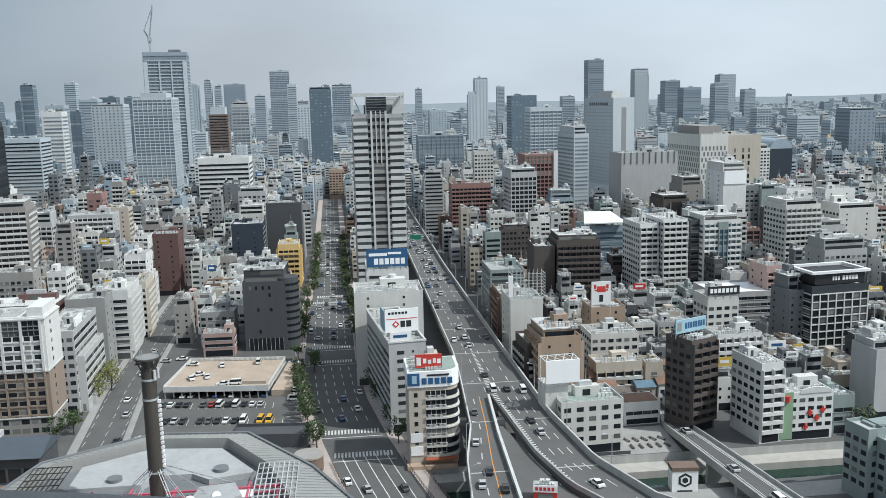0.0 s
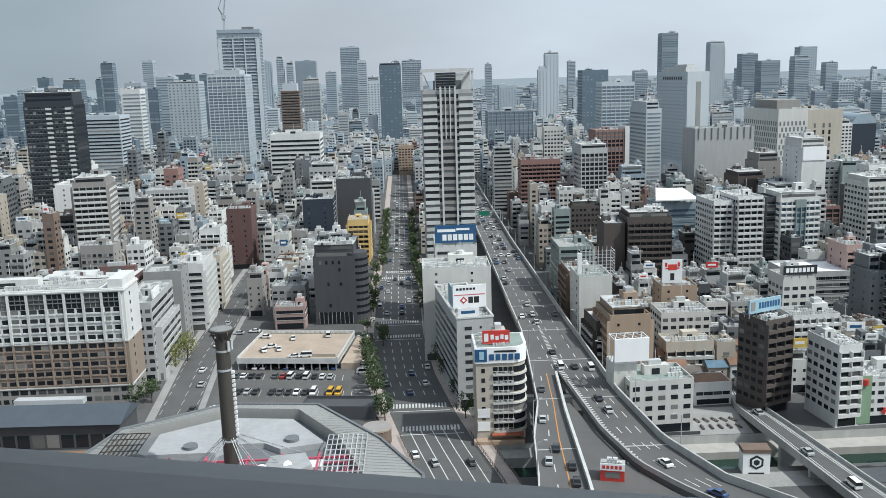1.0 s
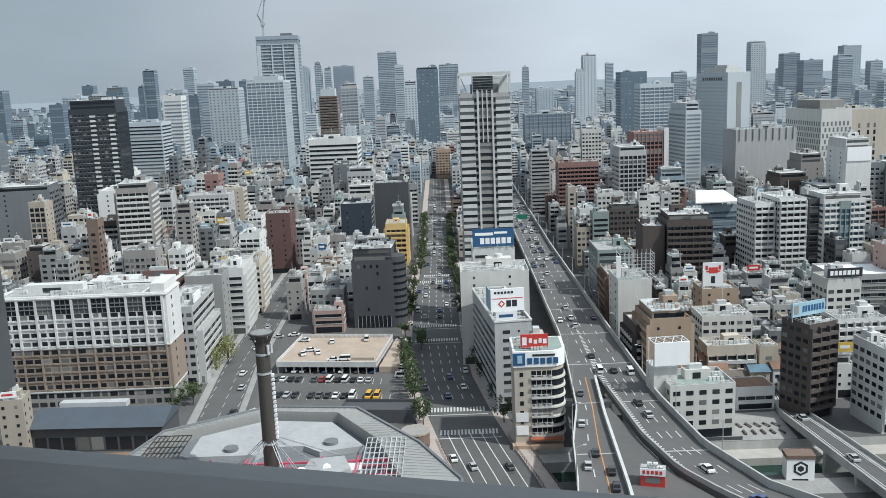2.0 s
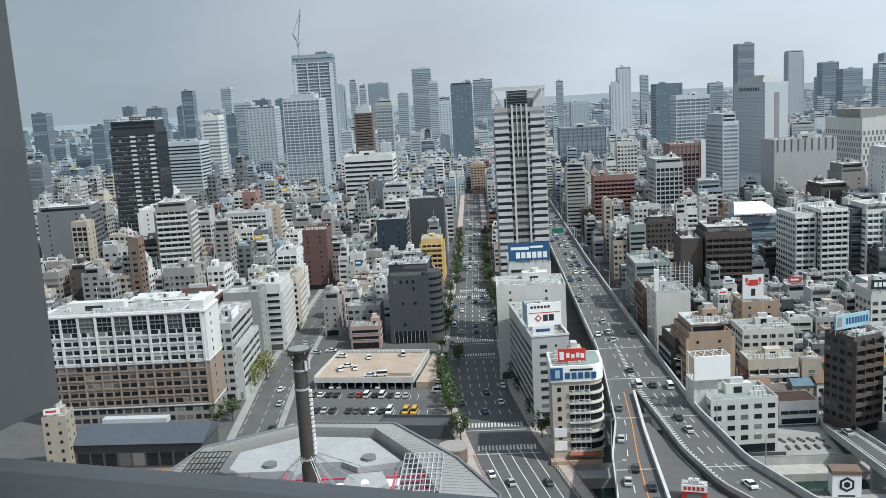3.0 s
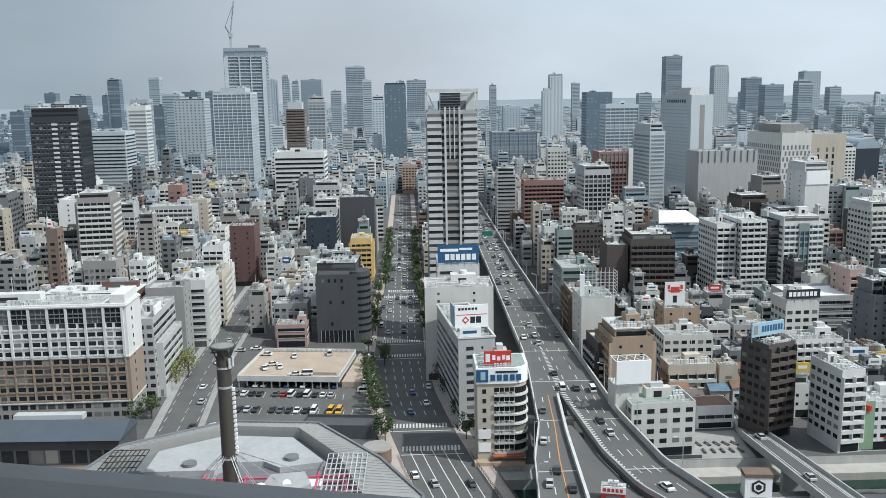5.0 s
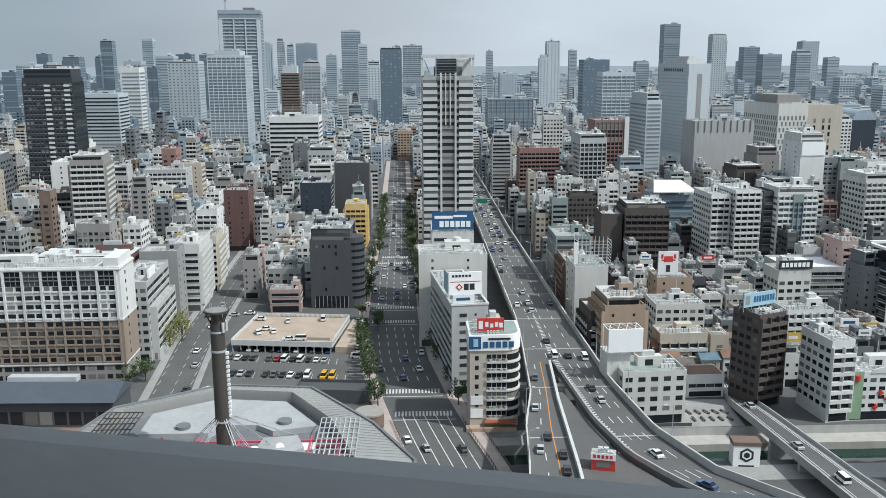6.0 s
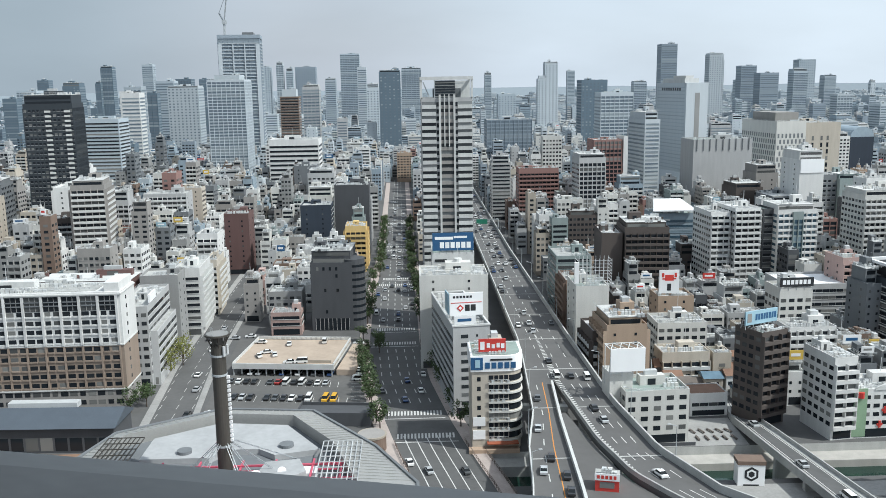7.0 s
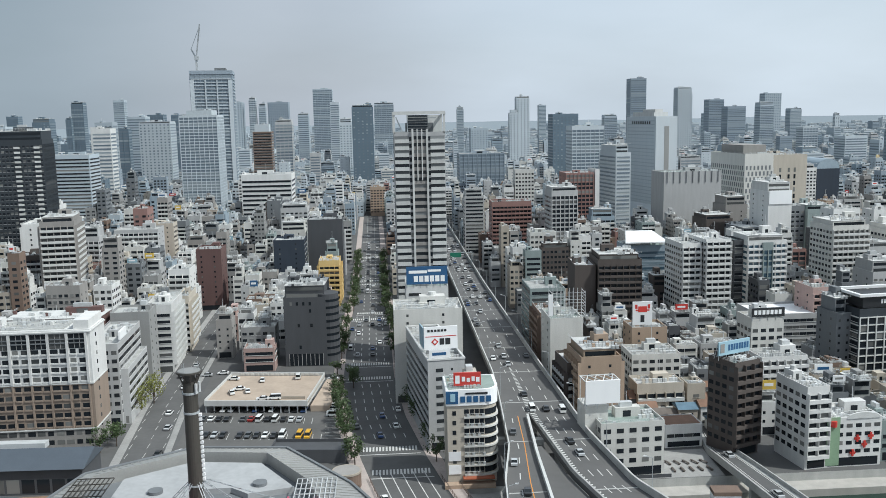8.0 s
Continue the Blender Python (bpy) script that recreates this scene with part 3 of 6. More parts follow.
# hatched nose between the carriageways
for y in np.arange(176, 316, 1.5):
    if y < 252:
        xa = along(EH, y) + 0.4; wd = 1.5
    else:
        xa = 41.0 + (y - 252) * 0.02; wd = 2.3 * (316 - y) / 64
    mk.v += [(xa, y, DECK + 0.02), (xa + wd, y + 0.4, DECK + 0.02), (xa + wd, y + 1.0, DECK + 0.02), (xa, y + 0.6, DECK + 0.02)]
    mk.f.append(tuple(len(mk.v) - 4 + i for i in range(4))); mk.m.append(0)
for y in np.arange(124, 250, 6.0):
    xs = [along(EL, q) * 0.38 + along(EM, q) * 0.62 for q in (y, y + 6)]
    mk.v += [(xs[0] - 0.12, y, DECK + 0.02), (xs[0] + 0.12, y, DECK + 0.02), (xs[1] + 0.12, y + 6, DECK + 0.02), (xs[1] - 0.12, y + 6, DECK + 0.02)]
    mk.f.append(tuple(len(mk.v) - 4 + i for i in range(4))); mk.m.append(1)
for y in np.arange(130, 700, 33.0):          # expansion joints
    x0, x1 = (along(EH, y) if y < 252 else along(EL, y)) + 0.6, along(ER, y) - 0.6
    mk.box(x0, x1, y, y + 0.5, DECK + 0.005, DECK + 0.03, 2, "b")
    if y < 252:
        mk.box(along(EL, y) + 0.6, along(EM, y) - 0.6, y, y + 0.5, DECK + 0.005, DECK + 0.03, 2, "b")
tagged(mk.put("road_markings", [MARK, MARK_AMBER, CONCRETE]), "white dashes, hatched nose and joints on the expressway", "road marking", "", "structure")
pr = MB()
pr.box(-2.4, 2.4, -1.1, 1.1, 0, DECK - 3.2)
pr.box(-7, 7, -1.2, 1.2, DECK - 3.2, DECK - 1.6)
pier = tagged(pr.put("expressway_pier", [CONCRETE]), "grey concrete expressway pier with a hammer head", "pier", "expressway piers")
pier.matrix_world = pose(43, 300, 0)
for y in list(range(335, 900, 35)) + [268]:
    copy_thing(pier, pose((along(EL, y) + along(ER, y)) / 2, y, 0))
for y in (140, 172, 236):
    copy_thing(pier, pose((along(EH, y) + along(ER, y)) / 2, y, 0, 0, 0, -20))
    copy_thing(pier, pose((along(EL, y) + along(EM, y)) / 2, y, 0, 0, 0, -8))

# keep ordinary lots off the avenue, the canal, the expressway and the parking lot
TAKEN += [(-23, 4, 230, 470), (-22, 1.5, 470, 640), (-24, -1, 640, 900), (4, 27, 250, 385), (28, 58, 100, 1400), (-400, 700, 100, 245), (-90, -73, 225, 430), (-94.5, -76, 430, 462), (-70, -12, 240, 350), (6, 30, 240, 345), (58, 110, 240, 262), (-230, -89, 225, 291)]


# ---------------------------------------------------------------- landmark buildings
GLASS_TOWER = glazing("curtained_glass", (0.035, 0.04, 0.045), (0.24, 0.25, 0.25), 0.5, 0.2)


def apartment_tower():
    """The tall banded tower: two balcony wings, a recessed middle between pale piers, an open roof frame."""
    w, d, h, st = 20.2, 18.0, 94.0, 2.72
    ob = block(4.3, 352, w, d, h, 0, "pale", "none", "ribbon", storey=st, seed=11, name="apartment_tower", kit=0, ground=0,
               label="tall pale residential tower with banded balconies and an open roof frame")
    ob["category"] = "residential tower"
    n = int(h / st)
    band, win, mid, pane = MB(), MB(), MB(), MB()
    band.box(0, 5.6, -0.55, 0.02, 0, 1.45); win.box(0, 5.6, -0.05, 0.02, 0, 1.3)
    mid.box(0, 5.6, -0.4, 0.02, 0, 1.3); pane.box(0, 5.6, -0.06, 0.02, 0, 1.35)
    me = [band.mesh("balcony", [TRIM]), win.mesh("window", [GLASS_TOWER]), mid.mesh("balcony", [WALLS["warm"]]), pane.mesh("window", [GLASS_TOWER])]
    dark = MB(); dark.box(0, 1.1, -0.05, 0.02, 0, 1.7); dk = dark.mesh("window", [GLASS])
    for i in range(n):
        z = i * st
        for x0, kind in ((0.3, 0), (14.4, 0), (7.4, 2)):
            for k, dz in ((kind, 0.0), (kind + 1, 1.4 if kind == 0 else 1.33)):
                o = new("balcony" if k in (0, 2) else "window", me[k]); o.parent = ob
                o.matrix_local = pose(x0, 0, z + dz)
        for x0 in (6.0, 13.3):
            o = new("window", dk); o.parent = ob; o.matrix_local = pose(x0, 0, z + 0.8)
    for x0, z0 in ((7.0, 0), (12.7, 0), (9.0, h - 19), (10.8, h - 19)):
        p = MB(); p.box(x0, x0 + (0.75 if z0 == 0 else 0.4), -0.8, 0.02, z0, h + 1.2); p.put("pier", [TRIM], ob)
    fr = MB()
    for x0 in (-0.2, w - 0.6):
        for y0 in (0, d - 0.8):
            fr.box(x0, x0 + 0.8, y0, y0 + 0.8, h - 0.5, 101.0)
    fr.box(-0.3, w + 0.3, -0.3, 0.5, 100.8, 102.1); fr.box(-0.3, w + 0.3, d - 0.5, d + 0.3, 101, 102)
    fr.box(-0.3, 0.5, 0.5, d - 0.5, 101, 102); fr.box(w - 0.5, w + 0.3, 0.5, d - 0.5, 101, 102)
    fr.put("roof_frame", [TRIM], ob, "pale open frame over the roof")
    q = MB(); q.box(5, 16, 6, 15, h - 0.9, h + 3.5); q.put("plant_room", [WALLS["slate"]], ob)
    q = MB(); q.box(5.5, 13.5, 2.0, 5.6, h - 0.9, 100.6); q.put("plant_screen", [WALLS["ink"]], ob, "black louvred screen inside the roof frame")
    for i in range(6):
        q = MB(); q.box(5.4, 13.6, 1.9, 2.02, h + 0.3 + i * 1.05, h + 0.55 + i * 1.05); q.put("louvre", [WALLS["grey"]], ob)
    q = MB(); q.box(14, w - 0.6, 8, 16, h - 0.9, 100.5); q.put("stair_head", [TRIM], ob)
    q = MB()
    for a, b2 in (((6, 3, 99.5), (17, 3, 99.5)), ((5.5, 2, h), (5.5, 2, 101)), ((1, 2, 100), (3.5, 2, h))):
        q.bar(a, b2, 0.22)
    q.put("roof_brace", [STEEL], ob)


apartment_tower()

B2 = SIGNWHITE
nb = block(7.0, 322, 15.6, 20, 38, 0, "white", "none", "blank", seed=12, kit=2, label="white office building with a big blue rooftop billboard")
sign(nb, 0.2, 15.4, -0.3, 38.8, 45.4, SIGNBLUE, [(0.06, 0.5, 0.62, 0.78, B2), (0.52, 0.84, 0.7, 0.82, B2)] + [(0.18 + i * 0.13, 0.28 + i * 0.13, 0.14, 0.48, B2) for i in range(6)], "dark blue billboard with white lettering")
sign(nb, 1.0, 5.5, -0.12, 34.5, 35.5, SIGNBLACK, (), "small black wall lettering", "wall_sign", 0.1, False)

gb = block(2.0, 302, 24, 18, 33.8, 0, "offwhite", "blank", "punch", seed=13, kit=6, label="white office building crowded with rooftop plant")
gf = block(11.4, 255.2, 11.2, 44, 28.2, 7, "pale", "none", "ribbon", left="ribbon", seed=14, kit=4, storey=2.75, label="pale grey wedge-ended office block with a rooftop billboard")
for i in range(9):
    q = MB(); q.box(2.4, 4.6, -0.05, 0.02, 3.6 + i * 2.62, 4.7 + i * 2.62); q.put("window", [GLASS_TOWER], gf)
    q = MB(); q.box(7.0, 7.6, -0.05, 0.02, 3.9 + i * 2.62, 4.6 + i * 2.62); q.put("window", [GLASS], gf)
sg = sign(gf, 0.4, 10.8, 8, 29.4, 36.5, SIGNWHITE, [(0.46, 0.6, 0.2, 0.48, SIGNBLACK), (0.63, 0.78, 0.2, 0.48, SIGNBLACK)] + [(0.1 + i * 0.1, 0.17 + i * 0.1, 0.78, 0.88, SIGNBLACK) for i in range(6)] + [(0.04, 0.96, 0.56, 0.59, SIGNRED)], "white rooftop billboard with dark lettering and a red mark")
for rr, mt, dz in ((1.15, SIGNRED, 0.07), (0.6, SIGNWHITE, 0.12)):
    q = MB(); q.prism([(rr * math.sin(i * 1.5708), rr * math.cos(i * 1.5708)) for i in range(4)], 0, 0.05); o = q.put("diamond_mark", [mt], sg); o.matrix_local = pose(3.7, 8 - dz + 0.04, 31.8, 90)
q = MB(); q.box(0.1, 0.4, 8.6, 15, 29.8, 36.2); q.put("side_panel", [SIGNSKY], gf, "light blue side panel of the billboard")
q = MB(); shell(q, 11.6, 44.4, 0.5, 0.5, 0.6, 0, -0.2, -0.2, 28.2); q.put("cornice", [TRIM], gf)


def curved_office():
    """The cream office at the canal: rounded corner, stacked ribbon floors, sign band round its top."""
    ob = base("corner_office_building", "cream office building with a rounded corner and sign band", "office building", 15.2, 229.5)
    w, d, r, h = 13.8, 13.0, 4.0, 23.0

    def outline(e=0.0):
        pts = [(0 - e, -e), (w - r, -e)]
        pts += [(w - r + (r + e) * math.sin(a), r - (r + e) * math.cos(a)) for a in np.linspace(0.2, math.pi / 2, 6)]
        return pts + [(w + e, d + e), (-e, d + e)]
    mb = MB(); mb.prism(outline(), 0, h); mb.put("wall", [WALLS["cream"]], ob)
    ra = random.Random(9)
    for i in range(7):
        z = 3.2 + i * 2.72
        q = MB(); pts = outline(0.06); pts[0] = (4.6, -0.06); pts = pts[:-2] + [(w + 0.06, d - 1), (4.6, d - 1)]; q.prism(pts, z + 0.45, z + 2.1); q.put("window", [GLASS], ob)
        q = MB(); pts = outline(0.5); pts[0] = (4.5, -0.5); pts = pts[:-2] + [(w + 0.5, d - 1), (4.5, d - 1)]; q.prism(pts, z - 0.35, z + 0.1); q.put("balcony", [WALLS["offwhite"]], ob)
        q = MB()
        for k_ in range(8):
            q.box(4.7 + k_ * 0.72, 4.76 + k_ * 0.72, -0.5, -0.44, z + 0.1, z + 0.95)
        q.box(4.6, 9.9, -0.52, -0.44, z + 0.9, z + 1.0)
        q.put("railing", [TRIM], ob)
        for k_ in range(4):
            if ra.random() < 0.7:
                xk = 5.0 + k_ * 1.4 + ra.uniform(0, 0.5)
                q = MB(); q.box(xk, xk + 0.75, -0.42, -0.1, z + 0.12, z + 0.8); q.put("air_unit", [UNIT], ob)
        for k_ in range(4):
            q = MB(); q.box(5.9 + k_ * 1.35, 6.05 + k_ * 1.35, -0.1, 0.0, z + 0.45, z + 2.1); q.put("mullion", [WALLS["cream"]], ob)
        q = MB(); q.box(1.4, 2.4, -0.05, 0.1, z + 0.5, z + 1.7); q.put("window", [GLASS], ob)
    for z in (3.4, 7.2):
        q = MB(); q.box(0.2, 3.6, -0.2, -0.06, z, z + 2.6); q.put("wall_banner", [SIGNWHITE], ob)
    q = MB(); q.box(4.0, 12.6, -2.2, 0, 2.5, 2.8); q.put("awning", [surface("rust_awning", (0.33, 0.10, 0.05), rough=0.7)], ob, "rust-red awning over the terrace")
    q = MB(); q.prism(outline(0.35), h - 0.2, h + 4.2); s2 = q.put("sign_band", [SIGNWHITE], ob, "white sign band with dark blue lettering")
    q = MB(); q.box(-0.3, 3.0, -0.5, -0.2, h + 0.4, h + 3.8); q.put("lettering_bar", [SIGNBLUE], s2)
    q = MB(); q.box(0.9, 2.2, -0.6, -0.3, h + 1.0, h + 3.2); q.put("lettering_bar", [SIGNSKY], s2)
    for i in range(5):
        q = MB(); q.box(3.6 + i * 1.75, 4.9 + i * 1.75, -0.48, -0.2, h + 0.7, h + 2.4); q.put("lettering_bar", [SIGNBLUE], s2)
    q = MB(); q.box(5, 11, -0.48, -0.2, h + 2.9, h + 3.4); q.put("lettering_bar", [SIGNBLACK], s2)
    q = MB(); q.prism(outline(-0.4), h + 4.2, h + 4.3); q.put("roof", [ROOF_GREEN], ob)
    q = MB(); roof_kit(q, w - 4, d, h + 4.5, random.Random(5), 2); tagged(q.put("roof_plant", kit_mats(WALLS["cream"]), ob), kind="stuff")
    sign(ob, 2.0, 9.4, 1.5, h + 4.7, h + 8.4, SIGNRED, [(0.06, 0.22, 0.2, 0.8, B2), (0.3, 0.42, 0.35, 0.7, B2), (0.48, 0.6, 0.3, 0.6, B2), (0.66, 0.78, 0.35, 0.7, B2), (0.82, 0.95, 0.3, 0.65, B2)], "red billboard with white lettering")
    q = MB(); q.box(-1, w - 1, -2.4, 0, 0, 1.2); q.put("terrace", [WALLS["tan"]], ob, "brick-red terrace over the water")
    take(15.2, 227, 13.8, 16, 0)


curved_office()

# the charcoal block with its rounded stair tower
cb = block(-42, 355, 17.0, 20, 28.6, -3, "char", "none", "blank", seed=16, kit=3, ground=0, label="charcoal-tiled office block with few windows")
for x0, z0 in ((2.5, 26), (5, 26), (7.6, 26), (10.2, 26), (10.2, 23), (5.4, 17), (10.4, 17), (5.8, 8), (10.6, 17)):
    q = MB(); q.box(x0, x0 + 0.9, -0.05, 0.05, z0 - 0.7, z0 + 0.7); q.put("window", [GLASS], cb)
q = MB(); q.box(1.5, 15.5, -0.08, 0.05, 0.3, 5.2); q.put("shop_window", [GLASS], cb)
for i in range(9):
    q = MB(); q.box(1.5 + i * 1.72, 1.66 + i * 1.72, -0.2, 0.02, 0.3, 5.2); q.put("mullion", [WALLS["pale"]], cb)
q = MB(); q.cyl(17.0, 5, 4.8, 0, 29.6, 0, 20); st_ = q.put("stair_tower", [WALLS["char"]], cb)
for i in range(9):
    q = MB(); q.cyl(17.0, 5, 4.9, 4 + i * 2.8, 5.0 + i * 2.8, 0, 20); q.put("window_band", [GLASS], st_)
take(-42, 352, 23, 22, 0)


def banded_hotel():
    """The long hotel: a glazed top pair of floors, white floors, sand-brown floors, a grey base, windows in eighteen columns."""
    ob = base("hotel_building", "long hotel with white upper floors and sand-brown lower floors", "hotel", -145.5, 271.5, 0, 1)
    w, d, st = 54.0, 15.0, 2.9
    for z0, z1, tn in ((0, 5.8, "warm"), (5.8, 20.3, "sand"), (20.3, 37.4, "white")):
        q = MB(); q.box(0, w, 0, d, z0, z1, 0); q.put("wall", [WALLS[tn]], ob)
    cols = 18
    bw = (w - 2.4) / cols
    wide, slim = [], []
    for m, ww in ((wide, 2.3), (slim, 1.7)):
        q = MB(); q.box(0, ww, -0.06, 0.05, 0, 1.45); m.append(q.mesh("window", [GLASS]))
        q = MB(); q.box(-0.1, ww + 0.1, -0.3, 0.02, 0, 0.5); m.append({k: q.mesh("balcony", [WALLS[k]]) for k in ("white", "sand", "warm")})
    for i in range(11):
        tn = "warm" if i < 2 else "sand" if i < 7 else "white"
        for j in range(cols):
            me, bal = (slim if j % 3 == 1 else wide)
            o = new("window", me); o.parent = ob
            o.matrix_local = pose(1.5 + j * bw + (0.35 if j % 3 == 1 else 0.1), 0, 0.95 + i * st)
            if i > 1:
                o = new("balcony", bal[tn]); o.parent = ob
                o.matrix_local = pose(1.5 + j * bw + (0.35 if j % 3 == 1 else 0.1), 0, 0.5 + i * st)
    for j in range(cols // 2):
        x0 = 1.6 + j * 2 * bw
        q = MB(); q.box(x0, x0 + 2 * bw - 0.8, -0.08, 0.02, 31.6, 36.2); lo = q.put("loggia", [GLASS], ob, "dark glazed loggia under the eaves")
        for kz in (33.2, 34.4):
            q = MB(); q.box(x0, x0 + 2 * bw - 0.8, -0.35, -0.25, kz, kz + 0.35); q.put("railing", [WALLS["slate"]], lo)
        for f in (0.33, 0.66):
            q = MB(); q.box(x0 + f * (2 * bw - 0.8), x0 + f * (2 * bw - 0.8) + 0.15, -0.2, 0.0, 31.6, 36.2); q.put("mullion", [WALLS["grey"]], lo)
    for j in range(cols // 2 + 1):
        q = MB(); q.box(0.75 + j * 2 * bw, 1.5 + j * 2 * bw, -0.5, 0.02, 20.6, 36.9); q.put("pier", [WALLS["white"]], ob)
        q = MB(); q.box(0.85 + j * 2 * bw, 1.4 + j * 2 * bw, -0.3, 0.02, 6.0, 20.2); q.put("pier", [WALLS["sand"]], ob)
    for z0, e in ((5.7, 0.35), (20.2, 0.3), (36.6, 0.6)):
        q = MB(); q.box(-e * 0.5, w + e * 0.5, -e, d + e * 0.5, z0, z0 + 0.4); q.put("cornice", [TRIM], ob)
    q = MB(); q.box(2, w - 8, 1.5, d - 1.5, 37.1, 37.6); q.put("roof", [ROOF], ob)
    for i in range(12):
        q = MB(); q.box(w - 0.02, w + 0.05, 5, 6.0, 2 + i * 2.9, 3.2 + i * 2.9); q.put("window", [GLASS], ob)
    q = MB(); q.box(w - 5, w - 0.4, 0.6, d - 1, 37.0, 40.2); q.put("stair_head", [WALLS["white"]], ob)
    q = MB(); roof_kit(q, w - 6, d, 38.3, random.Random(6), 4); tagged(q.put("roof_plant", kit_mats(TRIM), ob), kind="stuff")
    take(-143, 268, 55, 18, 0)


banded_hotel()
o2 = block(-99.5, 290, 10.5, 34, 28, 3, "pale", "punch", "ribbon", seed=18, kit=3, storey=2.9, label="pale grey stepped office block with ribbon windows")
block(-89.2, 292, 2.6, 30, 19, 3, "pale", "blank", "ribbon", seed=118, kit=0, storey=2.9, reserve=False)
sign(o2, 10.0, 10.6, 4, 28.2, 31.0, SIGNWHITE, (), "white sign on the parapet", "wall_sign", 9, False)
block(-103, 330, 14, 14, 30, 3, "grey", "none", "blank", seed=19)
block(-140, 322, 36, 18, 25, 0, "red", "ribbon", "blank", seed=119, roof=surface("red_brown_roof", (0.17, 0.10, 0.085)))
block(-96, 352, 10.0, 26, 28, 3, "white", "ribbon", "balcony", seed=20)
block(-91, 384, 5, 20, 25, 3, "cream", "balcony", "balcony", seed=120, reserve=False)
block(-57.9, 349, 12.2, 9, 9.6, 0, "rose", "ribbon", "ribbon", seed=21)
block(-75, 401, 6.8, 10, 11.7, 0, "rose", "punch", "blank", seed=122)
block(-60.5, 361, 14, 12, 15.5, 0, "grey", "punch", "blank", seed=22)
wbk = block(57.5, 230, 18.2, 14, 15.7, 4, "offwhite", "punch", "punch", seed=23, bay=3.1, storey=2.9, label="off-white canal-side office with a caged rooftop billboard", roof=ROOF_GREEN)
q = MB(); q.box(-3.2, 3.4, 4.5, 12, 0, 19.5); q.put("stair_tower", [WALLS["offwhite"]], wbk)
sign(wbk, -3.4, 6.4, 3.2, 20.4, 27.0, SIGNWHITE, (), "blank white rooftop billboard")
q = MB()
for x0 in (-3.4, 6.4):
    q.bar((x0, 3.4, 26.8), (x0, 9.4, 26.8), 0.12)
for i in range(4):
    q.bar((-3.4 + i * 2.45, 3.4, 26.8), (-3.4 + (i + 1) * 2.45, 9.4, 26.8), 0.1); q.bar((-3.4 + (i + 1) * 2.45, 3.4, 26.8), (-3.4 + i * 2.45, 9.4, 26.8), 0.1)
q.bar((-3.4, 9.4, 26.8), (6.4, 9.4, 26.8), 0.12)
for x0 in (-3.2, 6.2):
    q.bar((x0, 9.4, 26.8), (x0, 9.4, 15.0), 0.12)
tagged(q.put("sign_cage", [TRIM], wbk, "white steel lattice behind the billboard"), kind="stuff")

block(60.5, 268, 13, 18, 24, 3, "tan", "blank", "balcony", seed=24, kit=1.5, label="tan-tiled apartment building with side balconies")
block(57.6, 276, 4.5, 16, 20, 3, "umber", "balcony", "balcony", seed=124, reserve=False, kit=0)
sc = block(57.0, 302, 11.7, 18, 28.8, 0, "offwhite", "none", "blank", seed=25, kit=2)
sign(sc, -0.4, 1.2, 1.0, 29.5, 37.0, SIGNWHITE, (), "white vertical sign", "vertical_sign", 1.0, False)
q = MB()
for i in range(9):
    q.bar((1 + i * 1.5, 2, 28), (1 + i * 1.5, 2, 38), 0.07); q.bar((1 + i * 1.5, 8, 28), (1 + i * 1.5, 8, 38), 0.07)
for i in range(8):
    q.bar((1, 2, 29 + i * 1.2), (13, 2, 29 + i * 1.2), 0.06); q.bar((1, 2, 29 + i * 1.2), (1, 8, 29 + i * 1.2), 0.06); q.bar((13, 2, 29 + i * 1.2), (13, 8, 29 + i * 1.2), 0.06)
tagged(q.put("scaffold", [UNIT], sc, "grey rooftop scaffold lattice"), kind="stuff")
block(57.2, 324, 10, 18, 26, 0, "brown", "balcony", "balcony", seed=126)
block(57.2, 346, 14, 22, 31, 0, "teal", "ribbon", "ribbon", seed=26)
br = block(98.8, 240, 10, 10.5, 28.5, 24, "umber", "balcony", "punch", seed=27, label="dark brown tiled apartment block with a blue billboard", trim=WALLS["umber"])
sign(br, -1.5, 10.8, 5, 29.6, 33.6, SIGNSKY, [(0.3 + i * 0.085, 0.36 + i * 0.085, 0.3, 0.75, SIGNBLUE) for i in range(8)] + [(0.05, 0.18, 0.2, 0.85, WALLS["warm"])], "light blue billboard with dark blue lettering")
block(83, 290, 17, 14, 18, 0, "offwhite", "punch", "punch", seed=28)
cr = block(88, 308, 13, 12, 23, 0, "tan", "blank", "blank", seed=29)
cs = sign(cr, 0.2, 7.4, 0, 24, 32.5, SIGNWHITE, [(0.28, 0.72, 0.55, 0.8, SIGNRED), (0.15, 0.3, 0.6, 0.66, SIGNRED), (0.7, 0.85, 0.6, 0.66, SIGNRED), (0.12, 0.24, 0.7, 0.88, SIGNRED), (0.76, 0.88, 0.7, 0.88, SIGNRED), (0.4, 0.6, 0.12, 0.42, SIGNBLACK)], "white billboard with a red crab-like emblem")
dbk = block(84, 386, 9.3, 24, 33, -4, "umber", "none", "none", seed=30, kit=1, label="windowless dark brown wing")
block(94, 384, 19.5, 22, 35.5, -3, "umber", "balcony", "none", seed=130, trim=WALLS["umber"])
block(136, 395, 9, 22, 40, 3, "white", "balcony", "punch", seed=31)
block(146, 392, 12, 24, 42, 3, "white", "balcony", "punch", seed=131)
block(168, 398, 19, 18, 40, 3, "white", "balcony", "ribbon", seed=32, glass=GLASS_BLUE)
